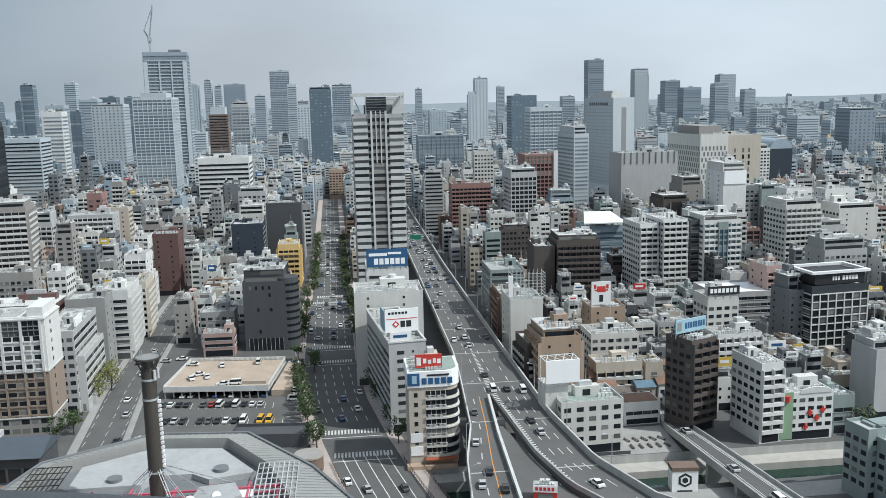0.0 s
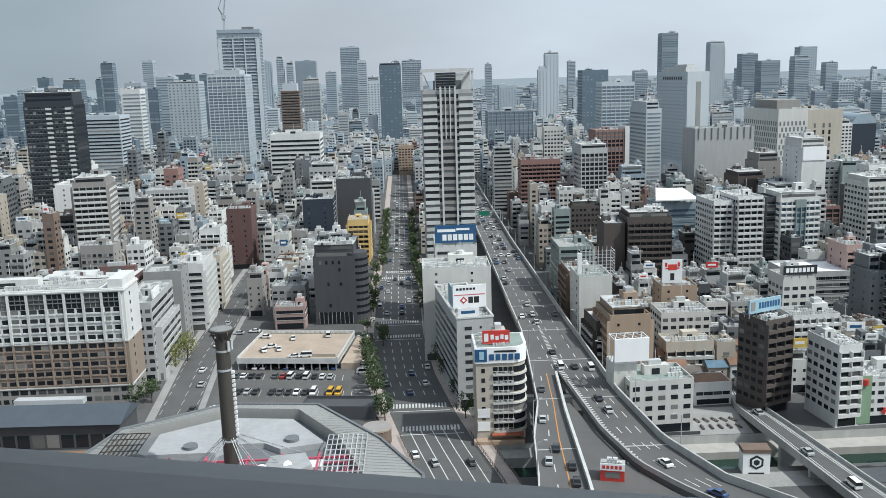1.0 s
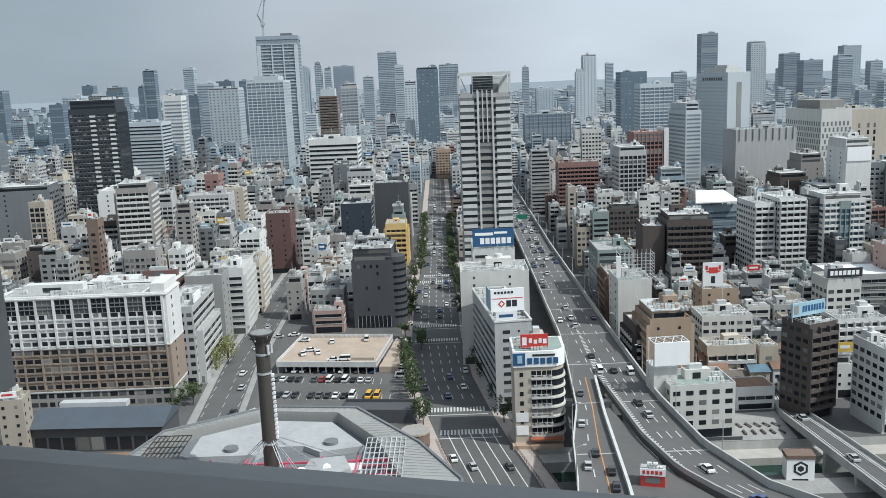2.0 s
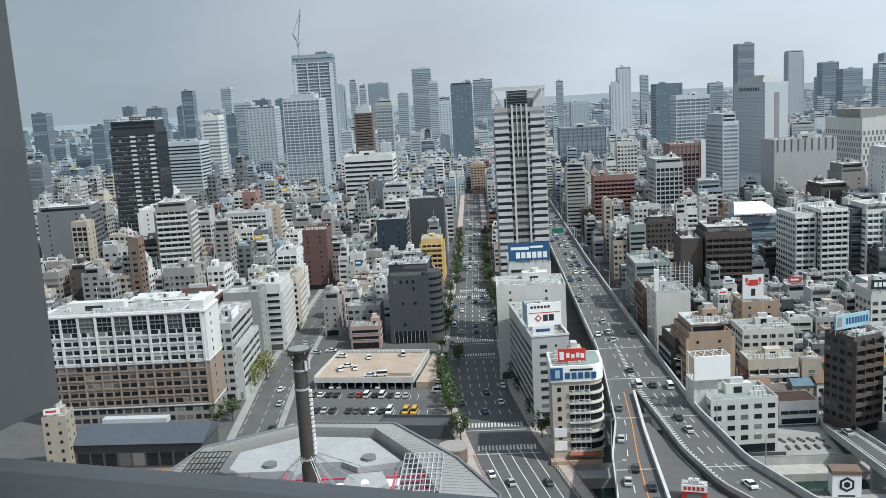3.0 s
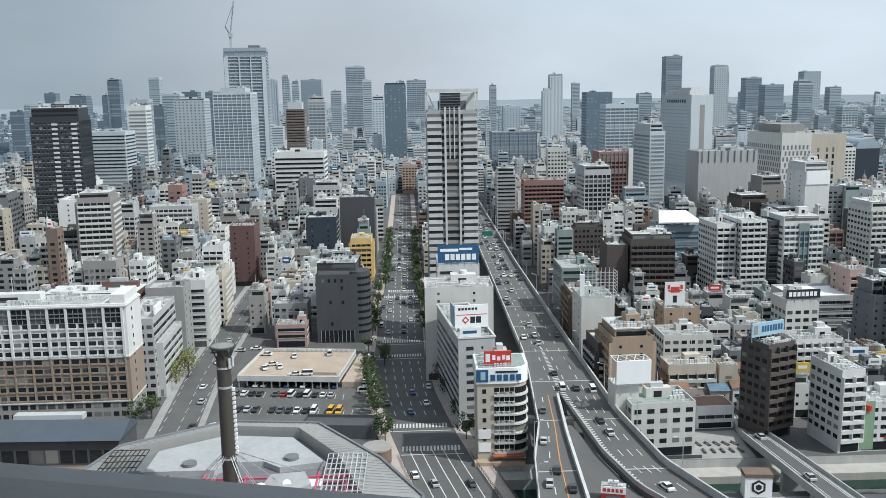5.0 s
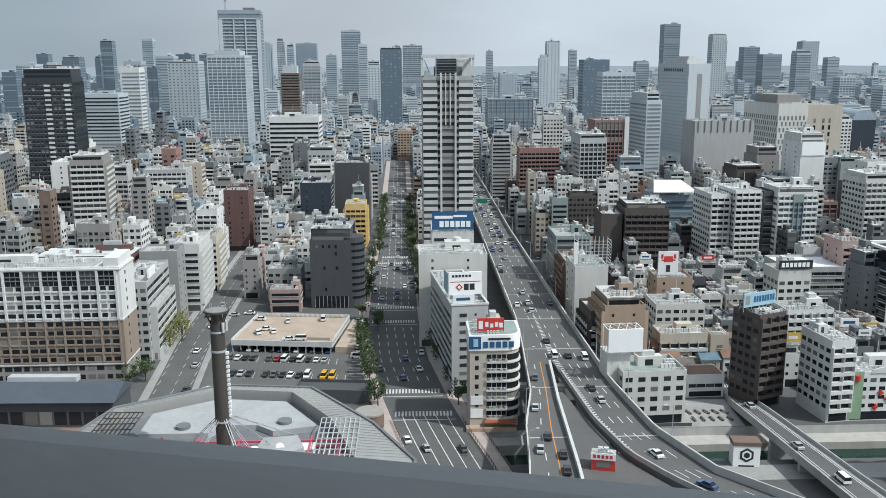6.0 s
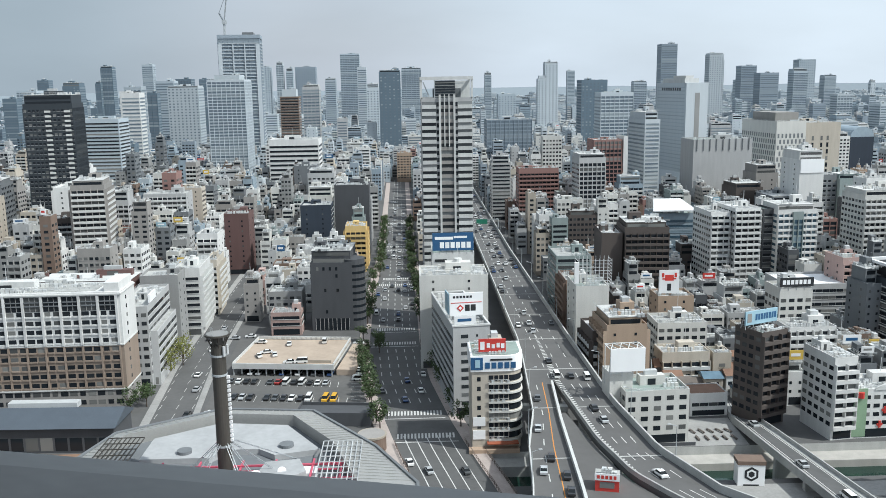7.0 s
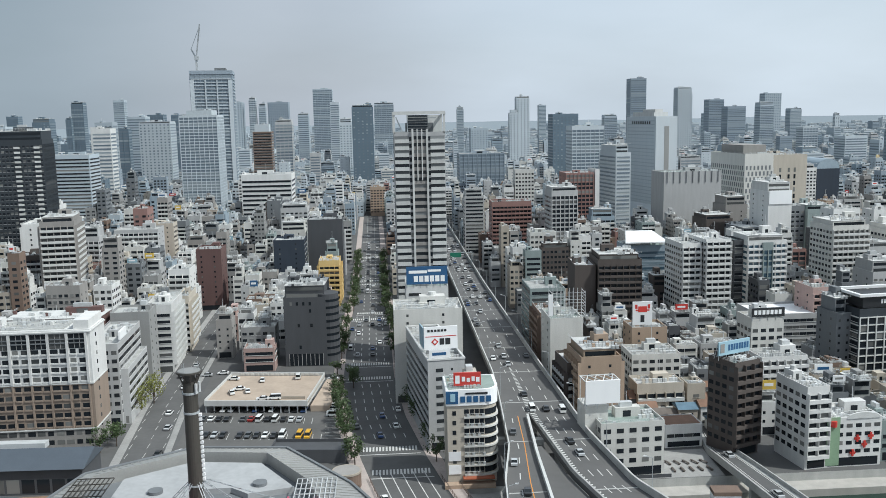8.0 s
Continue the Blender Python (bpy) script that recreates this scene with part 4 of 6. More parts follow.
tl = block(175, 397.0, 5.0, 1.2, 39, 3, "teal", "grid", "none", seed=332, kit=0, bay=2.5, glass=GLASS_BLUE, reserve=False, label="teal glass stair bay of the apartment block")
block(163, 402, 5, 14, 40, 3, "char", "ribbon", "ribbon", seed=132, kit=0, reserve=False)
ap = block(163.5, 291, 23, 15, 31, 6, "ink", "grid", "ribbon", seed=33, bay=3.2, kit=0, storey=2.75, trim=TRIM, label="black and white gridded hotel tower with a sign storey")
for i in range(10):
    for wd, ox, oy, rz in ((23, 0, 0, 0), (15, 0, 15, -90)):
        q = MB(); q.box(0.2, wd - 0.2, -0.3, 0.02, 0, 0.35); o = q.put("floor_ledge", [TRIM], ap); o.matrix_local = pose(ox, oy, 3.0 + i * 2.75, 0, 0, rz)
sign(ap, 1.5, 21.5, 0.6, 31.2, 35, SIGNBLACK, [(0.35 + i * 0.055, 0.385 + i * 0.055, 0.35, 0.75, B2) for i in range(3)] + [(0.55 + i * 0.065, 0.6 + i * 0.065, 0.35, 0.75, B2) for i in range(5)], "black sign storey with white lettering", "sign_storey", 13, False)
q = MB(); shell(q, 23.6, 15.6, 0.9, 0.9, 1.4, 0, -0.3, -0.3, 35.2); q.put("roof_frame", [SIGNWHITE], ap, "white flat roof frame")
block(157.5, 295, 6, 12, 29, 6, "slate", "blank", "blank", seed=133, reserve=False)
block(115.2, 229.5, 7.0, 15, 24, 8, "white", "balcony", "punch", seed=34, kit=5)
pc = block(121.6, 230.5, 16.4, 13, 14.4, 2, "white", "punch", "punch", seed=35, kit=3, bay=2.4, storey=2.5, label="white canal-side building with a green strip and red ornaments")
q = MB(); q.box(0, 4.0, -0.12, 0.02, 0.5, 14.6); q.put("green_strip", [surface("green_paint", (0.25, 0.36, 0.24))], pc, "painted green strip with a red apple-like mark")
q = MB(); q.cyl(2.0, -0.2, 0.9, 12.0, 13.6, 0, 12); q.put("red_mark", [SIGNRED], pc)
for x0, z0 in ((8.4, 7.8), (10.6, 6.0), (7.2, 3.6), (12.4, 8.4)):
    q = MB(); q.box(x0, x0 + 1.6, -0.25, 0.02, z0, z0 + 0.7); q.box(x0 + 0.5, x0 + 1.1, -0.3, 0.02, z0 - 0.6, z0 + 1.4); q.put("red_ornament", [SIGNRED], pc)
q = MB()
q.prism([(6 + 4.9 + 4.9 * math.cos(t_), 14.0 + 1.8 * math.sin(t_)) for t_ in np.linspace(0, math.pi, 12)], 0, 0.5)
go = q.put("curved_gable", [TRIM], pc); go.matrix_local = pose(0, 0.3, 0, 90)
block(139, 233, 7, 12, 12, 2, "teal", "ribbon", "blank", seed=135)
block(157, 241, 10, 12, 22.4, 4, "pale", "none", "none", seed=36)
block(127, 182, 22, 16, 17, 10, "teal", "punch", "punch", seed=37, kit=3)
block(123, 190, 5, 8, 19, 10, "teal", "punch", "punch", seed=137, kit=0, reserve=False)
block(168.5, 335, 9.5, 14, 30, 3, "rose", "balcony", "blank", seed=38, trim=WALLS["rose"])
hs = block(122.5, 285, 11.5, 11, 30.6, 3, "offwhite", "punch", "punch", seed=138, kit=1)
sign(hs, 0.0, 11.5, -0.3, 31.0, 34.0, SIGNBLACK, [(0.06 + i * 0.125, 0.15 + i * 0.125, 0.25, 0.75, B2) for i in range(7)], "black sign with white lettering")
block(121, 272.5, 15.8, 12, 20.4, 3, "white", "balcony", "punch", seed=139, kit=4)
block(144.6, 330, 25, 22, 21, 0, "pale", "ribbon", "blank", seed=239, kit=0.3, roof=SIGNWHITE, label="low hall with a bright white sheet roof")


def slab_hotel():
    """The tall pale hotel with a flared foot."""
    ob = base("hotel_tower", "tall pale concrete hotel slab with a flared foot", "hotel", 193, 622, 0, 12)
    q = MB(); w, d, h = 17.0, 44.0, 97.0
    q.v = [(-14, 0, 0), (w, 0, 0), (w, d, 0), (-14, d, 0), (0, 0, 34), (w, 0, 34), (w, d, 34), (0, d, 34), (0, 0, h), (w, 0, h), (w, d, h), (0, d, h)]
    q.f = [(0, 1, 5, 4), (1, 2, 6, 5), (2, 3, 7, 6), (3, 0, 4, 7), (4, 5, 9, 8), (5, 6, 10, 9), (6, 7, 11, 10), (7, 4, 8, 11), (8, 9, 10, 11)]; q.m = [0] * 9
    q.put("wall", [WALLS["mistpale"]], ob)
    for i in range(24):
        q = MB(); q.box(-0.06, 0.05, 2, d - 2, 36 + i * 2.5, 36.7 + i * 2.5); q.put("window_band", [WALLS["mist"]], ob)
    for i in range(9):
        q = MB(); q.box(-0.08, 0.05, 8 + i * 3.2, 10 + i * 3.2, 91.5, 93.5); q.put("lettering_bar", [SIGNBLACK], ob)
    q = MB(); q.box(w * 0.4, w * 0.62, -0.1, 0.05, 4, 90); q.put("window_slot", [WALLS["grey"]], ob)
    q = MB(); q.box(3, w - 3, 8, d - 4, h, h + 3); q.box(6, w - 5, 12, d - 14, h + 3, h + 5); q.put("roof_plant", [TRIM], ob)
    take(178, 612, 34, 56, 0)


slab_hotel()
gk = block(179.6, 560, 39, 22, 61.7, 4, "pale", "none", "none", seed=40, kit=1.5, label="windowless grey concrete block with fins along its top")
for i in range(9):
    q = MB(); q.box(2 + i * 4.3, 2.5 + i * 4.3, -0.4, 0.02, 54.5, 61.9); q.put("fin", [WALLS["slate"]], gk)
# haze at this range is put into the wall tone and the panes
block(160, 605, 11, 30, 73, 8, "mistpale", "ribbon", "ribbon", seed=140, detail=1, glass=GLASS_HAZE)
dp = block(249.2, 600, 21.5, 50, 70.3, 6, "offwhite", "none", "none", seed=41, detail=1, kit=3, label="big pale stone-clad department store with a lattice facade")
lat = MB()
for (o_, u_, n_, ln), cols in ((sides(21.5, 50)["f"], 7), (sides(21.5, 50)["l"], 16)):
    for i in range(15):
        for j in range(cols):
            a = (j + 0.5 * (i % 2) + 0.25) * ln / (cols + 0.5)
            lat.slab(o_, u_, n_, a + 0.3, a + 1.5, 3 + i * 4.0, 5.9 + i * 4.0, 0, 0.12)
tagged(lat.put("lattice_panel", [WALLS["slate"]], dp, "staggered dark openings of the lattice"), kind="stuff")
q = MB(); q.box(3, 20, 8, 40, 69.4, 76); q.put("plant_room", [WALLS["warm"]], dp)
dq = block(271, 603, 25.5, 46, 69, 6, "cream", "none", "none", seed=141, detail=1, kit=3, label="pinkish cream department store wing with slot windows")
for x0 in (4.5, 11.0, 15.5):
    for i in range(9):
        q = MB(); q.box(x0, x0 + 1.5, -0.1, 0.02, 20 + i * 4.6, 23 + i * 4.6); q.put("window", [GLASS], dq)
block(196, 470, 12, 24, 34, 4, "slate", "blank", "blank", seed=142); block(186, 500, 16, 20, 38, 4, "umber", "blank", "blank", seed=143); block(205, 520, 14, 18, 44, 4, "warm", "blank", "blank", seed=144)
ws = block(209.1, 470, 13.6, 22, 56, 3, "white", "none", "blank", seed=145, kit=1, label="white block with a blank white rooftop screen")
q = MB(); q.box(0.3, 13.3, -0.4, 0.1, 49, 56.4); q.put("screen", [SIGNWHITE], ws)
block(224, 486, 14, 18, 46, 3, "slate", "punch", "blank", seed=246); block(238.5, 484, 15, 16, 44, 3, "teal", "blank", "blank", seed=247); block(231, 455, 15, 14, 36, 3, "char", "blank", "blank", seed=248)
block(209.5, 400, 18.3, 20, 45.7, 3, "offwhite", "balcony", "punch", seed=146, label="white apartment slab with long balconies")
block(221, 422, 14, 12, 51, 3, "white", "punch", "blank", seed=346)
block(248.6, 420, 21.5, 18, 40.2, 3, "offwhite", "blank", "punch", seed=147); block(252, 440, 17.2, 10, 48, 3, "white", "blank", "blank", seed=347)
block(229, 412, 19, 16, 33, 3, "pale", "balcony", "blank", seed=348)
block(217.7, 378, 21.3, 16, 27.2, 3, "pale", "punch", "blank", seed=349)
ah = block(351.3, 700, 19.6, 34, 52, 4, "navy", "none", "blank", seed=350, kit=0, label="dark blue hall with an arched roof")
q = MB()
q.prism([(9.8 + 9.8 * math.cos(t_), 8.0 * math.sin(t_)) for t_ in np.linspace(0, math.pi, 14)], 0, 33)
o = q.put("arched_roof", [WALLS["blue"]], ah); o.matrix_local = pose(0, 33.5, 52, 90)
block(334.6, 690, 11.6, 12, 53.7, 4, "white", "punch", "blank", seed=351)
q0 = block(122, 440, 22, 18, 33, 0, "blue", "ribbon", "ribbon", seed=148, label="grey hall with a white upturned roof", glass=GLASS_BLUE)
q = MB(); q.v = [(-1, -3, 35), (21, -3, 35), (17, 12, 39), (3, 12, 39), (-1, -3, 34.4), (21, -3, 34.4), (17, 12, 38.4), (3, 12, 38.4)]
q.f = [(0, 1, 2, 3), (7, 6, 5, 4), (0, 4, 5, 1), (1, 5, 6, 2), (2, 6, 7, 3), (3, 7, 4, 0)]; q.m = [0] * 6
q.put("canopy_roof", [SIGNWHITE], q0)
block(99, 520, 16, 18, 55, 3, "pale", "grid", "punch", seed=149, detail=1); block(121, 585, 19, 18, 61, 3, "brick", "grid", "blank", seed=150, detail=1, trim=WALLS["cream"]); block(141, 586, 3, 18, 63, 3, "white", "none", "none", seed=151, kit=0, reserve=False)
block(70, 575, 26, 16, 44, 0, "brick", "balcony", "punch", seed=152, trim=WALLS["brick"], detail=1); block(58, 640, 14, 14, 42, 0, "pale", "ribbon", "ribbon", seed=153, detail=1)

# west and middle distance
btw = block(-212, 500, 26, 24, 91.5, 6, "ink", "punch", "grid", seed=42, bay=2.1, detail=1, kit=2, trim=WALLS["pale"], storey=2.6, label="black residential tower with pale balcony bands")
for i in range(33):
    for x0 in (11.2, 21.5):
        q = MB(); q.box(x0, x0 + 3.0, -0.5, 0.02, 3.4 + i * 2.6, 4.5 + i * 2.6); q.put("balcony", [TRIM], btw)
# the mist tones below carry distance haze in the wall colour
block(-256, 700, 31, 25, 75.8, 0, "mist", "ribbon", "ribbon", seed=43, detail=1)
block(-178, 800, 33, 33, 104.7, 0, "mistpale", "grid", "grid", seed=44, detail=1, bay=4, glass=GLASS_HAZE, label="pale gridded residential tower with stepped top")
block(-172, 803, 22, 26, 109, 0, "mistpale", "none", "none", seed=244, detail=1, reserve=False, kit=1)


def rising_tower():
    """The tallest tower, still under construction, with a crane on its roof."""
    # haze over the tower is put into its mist tones and panes
    ob = block(-208, 1000, 45, 45, 150, 6, "mistblue", "grid", "grid", seed=45, detail=1, bay=5.5, glass=GLASS_HAZE, kit=0, label="tall blue-grey tower under construction with a roof crane")
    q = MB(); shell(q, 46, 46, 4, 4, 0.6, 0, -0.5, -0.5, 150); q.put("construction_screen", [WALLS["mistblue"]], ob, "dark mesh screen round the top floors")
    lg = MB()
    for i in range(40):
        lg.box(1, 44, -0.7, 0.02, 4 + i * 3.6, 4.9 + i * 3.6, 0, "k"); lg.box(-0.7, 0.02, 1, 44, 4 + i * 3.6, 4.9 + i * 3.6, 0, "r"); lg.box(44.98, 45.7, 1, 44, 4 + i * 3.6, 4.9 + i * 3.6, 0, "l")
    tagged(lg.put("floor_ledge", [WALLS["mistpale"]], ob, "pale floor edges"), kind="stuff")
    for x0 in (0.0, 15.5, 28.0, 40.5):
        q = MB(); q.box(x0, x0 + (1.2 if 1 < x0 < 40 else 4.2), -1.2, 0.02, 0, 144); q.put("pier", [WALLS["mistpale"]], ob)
    q = MB(); q.box(26, 38, 8, 34, 149, 157); q.put("core", [WALLS["slate"]], ob)
    cr = MB(); cr.box(6, 8.4, 10, 12.4, 149, 168); cr.box(5, 10, 9, 13.4, 166, 170)
    cr.bar((7.2, 11, 168), (13, 6, 204), 0.7); cr.bar((7.2, 11, 168), (2, 14, 178), 0.6); cr.bar((2, 14, 178), (12, 7, 200), 0.2); cr.bar((13, 6, 204), (13, 6, 190), 0.15)
    cr.put("tower_crane", [STEEL], ob, "grey luffing crane")


rising_tower()
block(-129, 900, 18.5, 18, 88, 0, "brown", "ribbon", "ribbon", seed=46, detail=1, label="red-brown tower with a white top")
block(-127, 903, 14, 12, 95, 0, "mistpale", "none", "none", seed=246, detail=1, kit=1, reserve=False)
block(-111, 700, 39, 26, 57.5, 0, "white", "ribbon", "ribbon", seed=47, detail=1, storey=3.6, label="white office block with dark ribbon windows")
block(-190, 475, 21, 20, 48, 8, "white", "blank", "balcony", seed=48, bay=2.4); block(-152, 505, 24, 18, 40, 3, "pale", "balcony", "blank", seed=49, bay=2.6)
block(-245, 470, 29, 22, 50, 8, "slate", "blank", "punch", seed=50, detail=1); block(-100, 470, 13, 16, 33, 0, "red", "blank", "blank", seed=51)
block(-62, 490, 17, 16, 34, 0, "navy", "blank", "punch", seed=52); block(-45, 515, 20, 18, 42, 0, "char", "none", "blank", seed=53, kit=4)
block(-36, 470, 11, 16, 25, 0, "yellow", "balcony", "balcony", seed=54, trim=WALLS["yellow"]); block(-70, 600, 18, 16, 41, 0, "pale", "punch", "punch", seed=55, detail=1)
block(-104, 425, 10, 14, 30, 0, "white", "balcony", "blank", seed=56); block(-163, 428, 15.5, 20, 54, 8, "warm", "balcony", "balcony", seed=257, kit=1)
block(-186, 450, 17, 14, 35, 6, "umber", "balcony", "punch", seed=57)

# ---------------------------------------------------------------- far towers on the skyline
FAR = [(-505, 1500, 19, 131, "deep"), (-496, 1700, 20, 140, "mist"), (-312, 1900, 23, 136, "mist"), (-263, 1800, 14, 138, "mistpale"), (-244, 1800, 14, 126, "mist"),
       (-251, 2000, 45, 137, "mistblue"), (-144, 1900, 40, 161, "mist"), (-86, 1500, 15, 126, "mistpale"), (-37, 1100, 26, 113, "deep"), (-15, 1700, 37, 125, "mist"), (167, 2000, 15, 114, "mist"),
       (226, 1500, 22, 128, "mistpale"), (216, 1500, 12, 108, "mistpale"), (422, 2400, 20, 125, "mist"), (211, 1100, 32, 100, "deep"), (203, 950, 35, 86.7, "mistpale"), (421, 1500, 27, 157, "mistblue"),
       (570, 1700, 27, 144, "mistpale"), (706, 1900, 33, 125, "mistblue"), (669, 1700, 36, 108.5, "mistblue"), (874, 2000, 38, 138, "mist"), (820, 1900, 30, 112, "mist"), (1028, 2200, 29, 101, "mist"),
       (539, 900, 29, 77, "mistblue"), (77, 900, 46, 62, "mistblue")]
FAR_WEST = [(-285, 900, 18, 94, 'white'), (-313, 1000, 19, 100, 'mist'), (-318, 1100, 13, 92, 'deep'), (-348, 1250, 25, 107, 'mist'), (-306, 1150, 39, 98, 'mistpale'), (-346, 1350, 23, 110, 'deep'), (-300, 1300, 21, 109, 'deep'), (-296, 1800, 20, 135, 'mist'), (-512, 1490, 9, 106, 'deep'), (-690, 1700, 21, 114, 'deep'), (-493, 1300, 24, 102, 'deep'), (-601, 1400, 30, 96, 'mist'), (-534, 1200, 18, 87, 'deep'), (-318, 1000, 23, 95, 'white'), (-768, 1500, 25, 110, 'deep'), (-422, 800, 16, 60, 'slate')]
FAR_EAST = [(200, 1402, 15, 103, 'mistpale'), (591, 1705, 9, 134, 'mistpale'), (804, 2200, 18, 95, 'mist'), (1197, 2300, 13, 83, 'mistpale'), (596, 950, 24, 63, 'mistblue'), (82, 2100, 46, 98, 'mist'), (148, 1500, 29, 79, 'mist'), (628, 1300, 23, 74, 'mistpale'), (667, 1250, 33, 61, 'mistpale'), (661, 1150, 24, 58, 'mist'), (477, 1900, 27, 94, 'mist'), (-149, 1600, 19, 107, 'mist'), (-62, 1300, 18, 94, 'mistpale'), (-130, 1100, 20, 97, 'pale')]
# haze on the skyline comes only from the mist tones and pale panes
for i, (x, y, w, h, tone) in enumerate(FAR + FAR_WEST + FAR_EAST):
    block(x, y, w, min(w, 32), h, 0, tone, ("grid", "ribbon", "punch")[i % 3], "ribbon", storey=3.6, bay=4.5, seed=300 + i, name="distant_tower", detail=1, glass=GLASS_HAZE, trim=WALLS[tone], kit=1,
          label=f"distant {TONE[tone]} high-rise, haze in its colours", group="skyline towers", ground=0)

# ---------------------------------------------------------------- the ordinary city, lot by lot
BAG = ["white"] * 12 + ["offwhite"] * 10 + ["cream"] * 3 + ["beige"] * 3 + ["pale"] * 7 + ["grey"] * 3 + ["warm"] * 3 + ["slate"] * 2 + ["char"] + ["brown"] + ["umber"] + ["brick"] + ["rose"] + ["tan"] + ["teal"] * 2 + ["blue"]
# darker mix westward; the dimmer light there is put into the wall colours
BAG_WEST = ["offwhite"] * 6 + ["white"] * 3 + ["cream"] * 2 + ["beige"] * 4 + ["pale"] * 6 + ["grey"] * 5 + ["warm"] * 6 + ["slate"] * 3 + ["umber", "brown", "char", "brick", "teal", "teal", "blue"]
BAG_LOW = ["offwhite"] * 4 + ["white"] * 2 + ["cream"] * 2 + ["beige"] * 3 + ["pale"] * 4 + ["grey"] * 5 + ["warm"] * 5 + ["slate"] * 3 + ["umber", "umber", "brown", "char", "teal", "teal", "tan"]
FRONTS = ["balcony"] * 5 + ["ribbon"] * 3 + ["punch"] * 5 + ["grid"] * 1 + ["blank"] * 2
rng = random.Random(7)
lots = []
y = 256.0
k = 0
while y < 1000:
    dep = rng.uniform(10, 15)
    x = -(0.60 * y + 60)
    i = 0
    while x < 0.74 * y + 60:
        w = rng.uniform(4.6, 8.6) if rng.random() < 0.78 else rng.uniform(9, 16)
        i += 1
        if i % 6 == 0:
            x += rng.uniform(4, 7)
        d = dep * rng.uniform(0.65, 1.0)
        lots.append((x, y + rng.uniform(0, 2), w, d))
        x += w + rng.uniform(0.3, 1.2)
    k += 1
    y += dep + (rng.uniform(5, 8) if k % 2 else 1.0)


class Crowd:
    """The far rows of buildings: real walls, roofs, windows and roof plant, gathered by material."""

    def __init__(self):
        self.walls, self.mats = MB(), []

    def slot(self, mat):
        if mat not in self.mats:
            self.mats.append(mat)
        return self.mats.index(mat)

    def add(self, x, y, w, d, h, tone, glass, front, side, storey, bay, rnd, fine=True):
        m, wm, gm = self.walls, self.slot(WALLS[tone]), self.slot(glass)
        b0, f0 = len(m.v), len(m.f)
        shell(m, w, d, h, 0.8, 0.25, wm)
        m.box(0.2, w - 0.2, 0.2, d - 0.2, h - 1.2, h - 0.8, self.slot(rnd.choice(ROOFS)), "bfrkl")
        g, t, fn, q = MB(), MB(), MB(), MB()
        S = sides(w, d)
        for key, st in (("f", front), ("r", side), ("l", side)):
            facade(g, t, fn, S[key], 3.0, h - 3.4, st, storey, bay, 0)
        roof_kit(q, w, d, h, rnd, 1.0 if fine else 0.3)
        for src, ids in ((g, [gm]), (t, [self.slot(TRIM) if rnd.random() < 0.5 else wm]), (fn, [wm]), (q, [wm] + [self.slot(x_) for x_ in kit_mats(None)[1:]])):
            o = len(m.v)
            m.v += src.v
            m.f += [tuple(i + o for i in f) for f in src.f]
            m.m += [ids[i] for i in src.m]
        for i in range(b0, len(m.v)):
            p = m.v[i]
            m.v[i] = (p[0] + x, p[1] + y, p[2])


near = far1 = 0
mid_city, far_city = Crowd(), Crowd()
for x, y, w, d in lots:
    if not free(x, x + w, y, y + d):
        continue
    r = rng.random()
    h = (7 + 14 * rng.random() ** 1.2) if y < 370 else (10 + 19 * rng.random() ** 1.25) if y < 450 else (13 + 22 * rng.random() ** 1.2)
    if r < 0.13:
        h += rng.uniform(5, 14)
    if r < 0.02:
        h += 12
    if y < 330:
        h = min(h, 20)
    if -120 < x < -5 and 370 < y < 515:
        h = min(h, 9 + h * 0.3)
    if 250 < y < 384 and 62 < x < 160:
        h = min(h, 6 + h * 0.35)
    if 58 < x < 270 and y < 600:
        h = min(h, 24 if y < 430 else 36)
    if -40 < x < 60 and y > 430:
        h = min(h, 30)
    fr = rng.choice(FRONTS)
    sd = rng.choice(["blank", "punch", "blank", "ribbon" if fr == "ribbon" else "punch"])
    tone = rng.choice(BAG_LOW if y < 385 and x > 58 else BAG if x > -70 else BAG_WEST)
    st, by = rng.uniform(2.5, 3.0), rng.uniform(2.0, 3.2)
    # the farther the lot, the more often a tone with haze mixed in
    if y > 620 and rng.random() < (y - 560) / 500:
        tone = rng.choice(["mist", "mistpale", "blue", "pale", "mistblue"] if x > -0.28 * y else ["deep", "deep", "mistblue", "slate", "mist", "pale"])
    if y < 372:
        block(x, y, w, d, h, rng.uniform(-1.5, 1.5), tone, fr, sd, storey=st, bay=by, seed=near + 1000, detail=1, kit=2.2, group="city buildings", reserve=False)
        near += 1
    else:
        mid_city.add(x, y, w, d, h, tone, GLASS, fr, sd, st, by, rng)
        far1 += 1
y = 1000.0
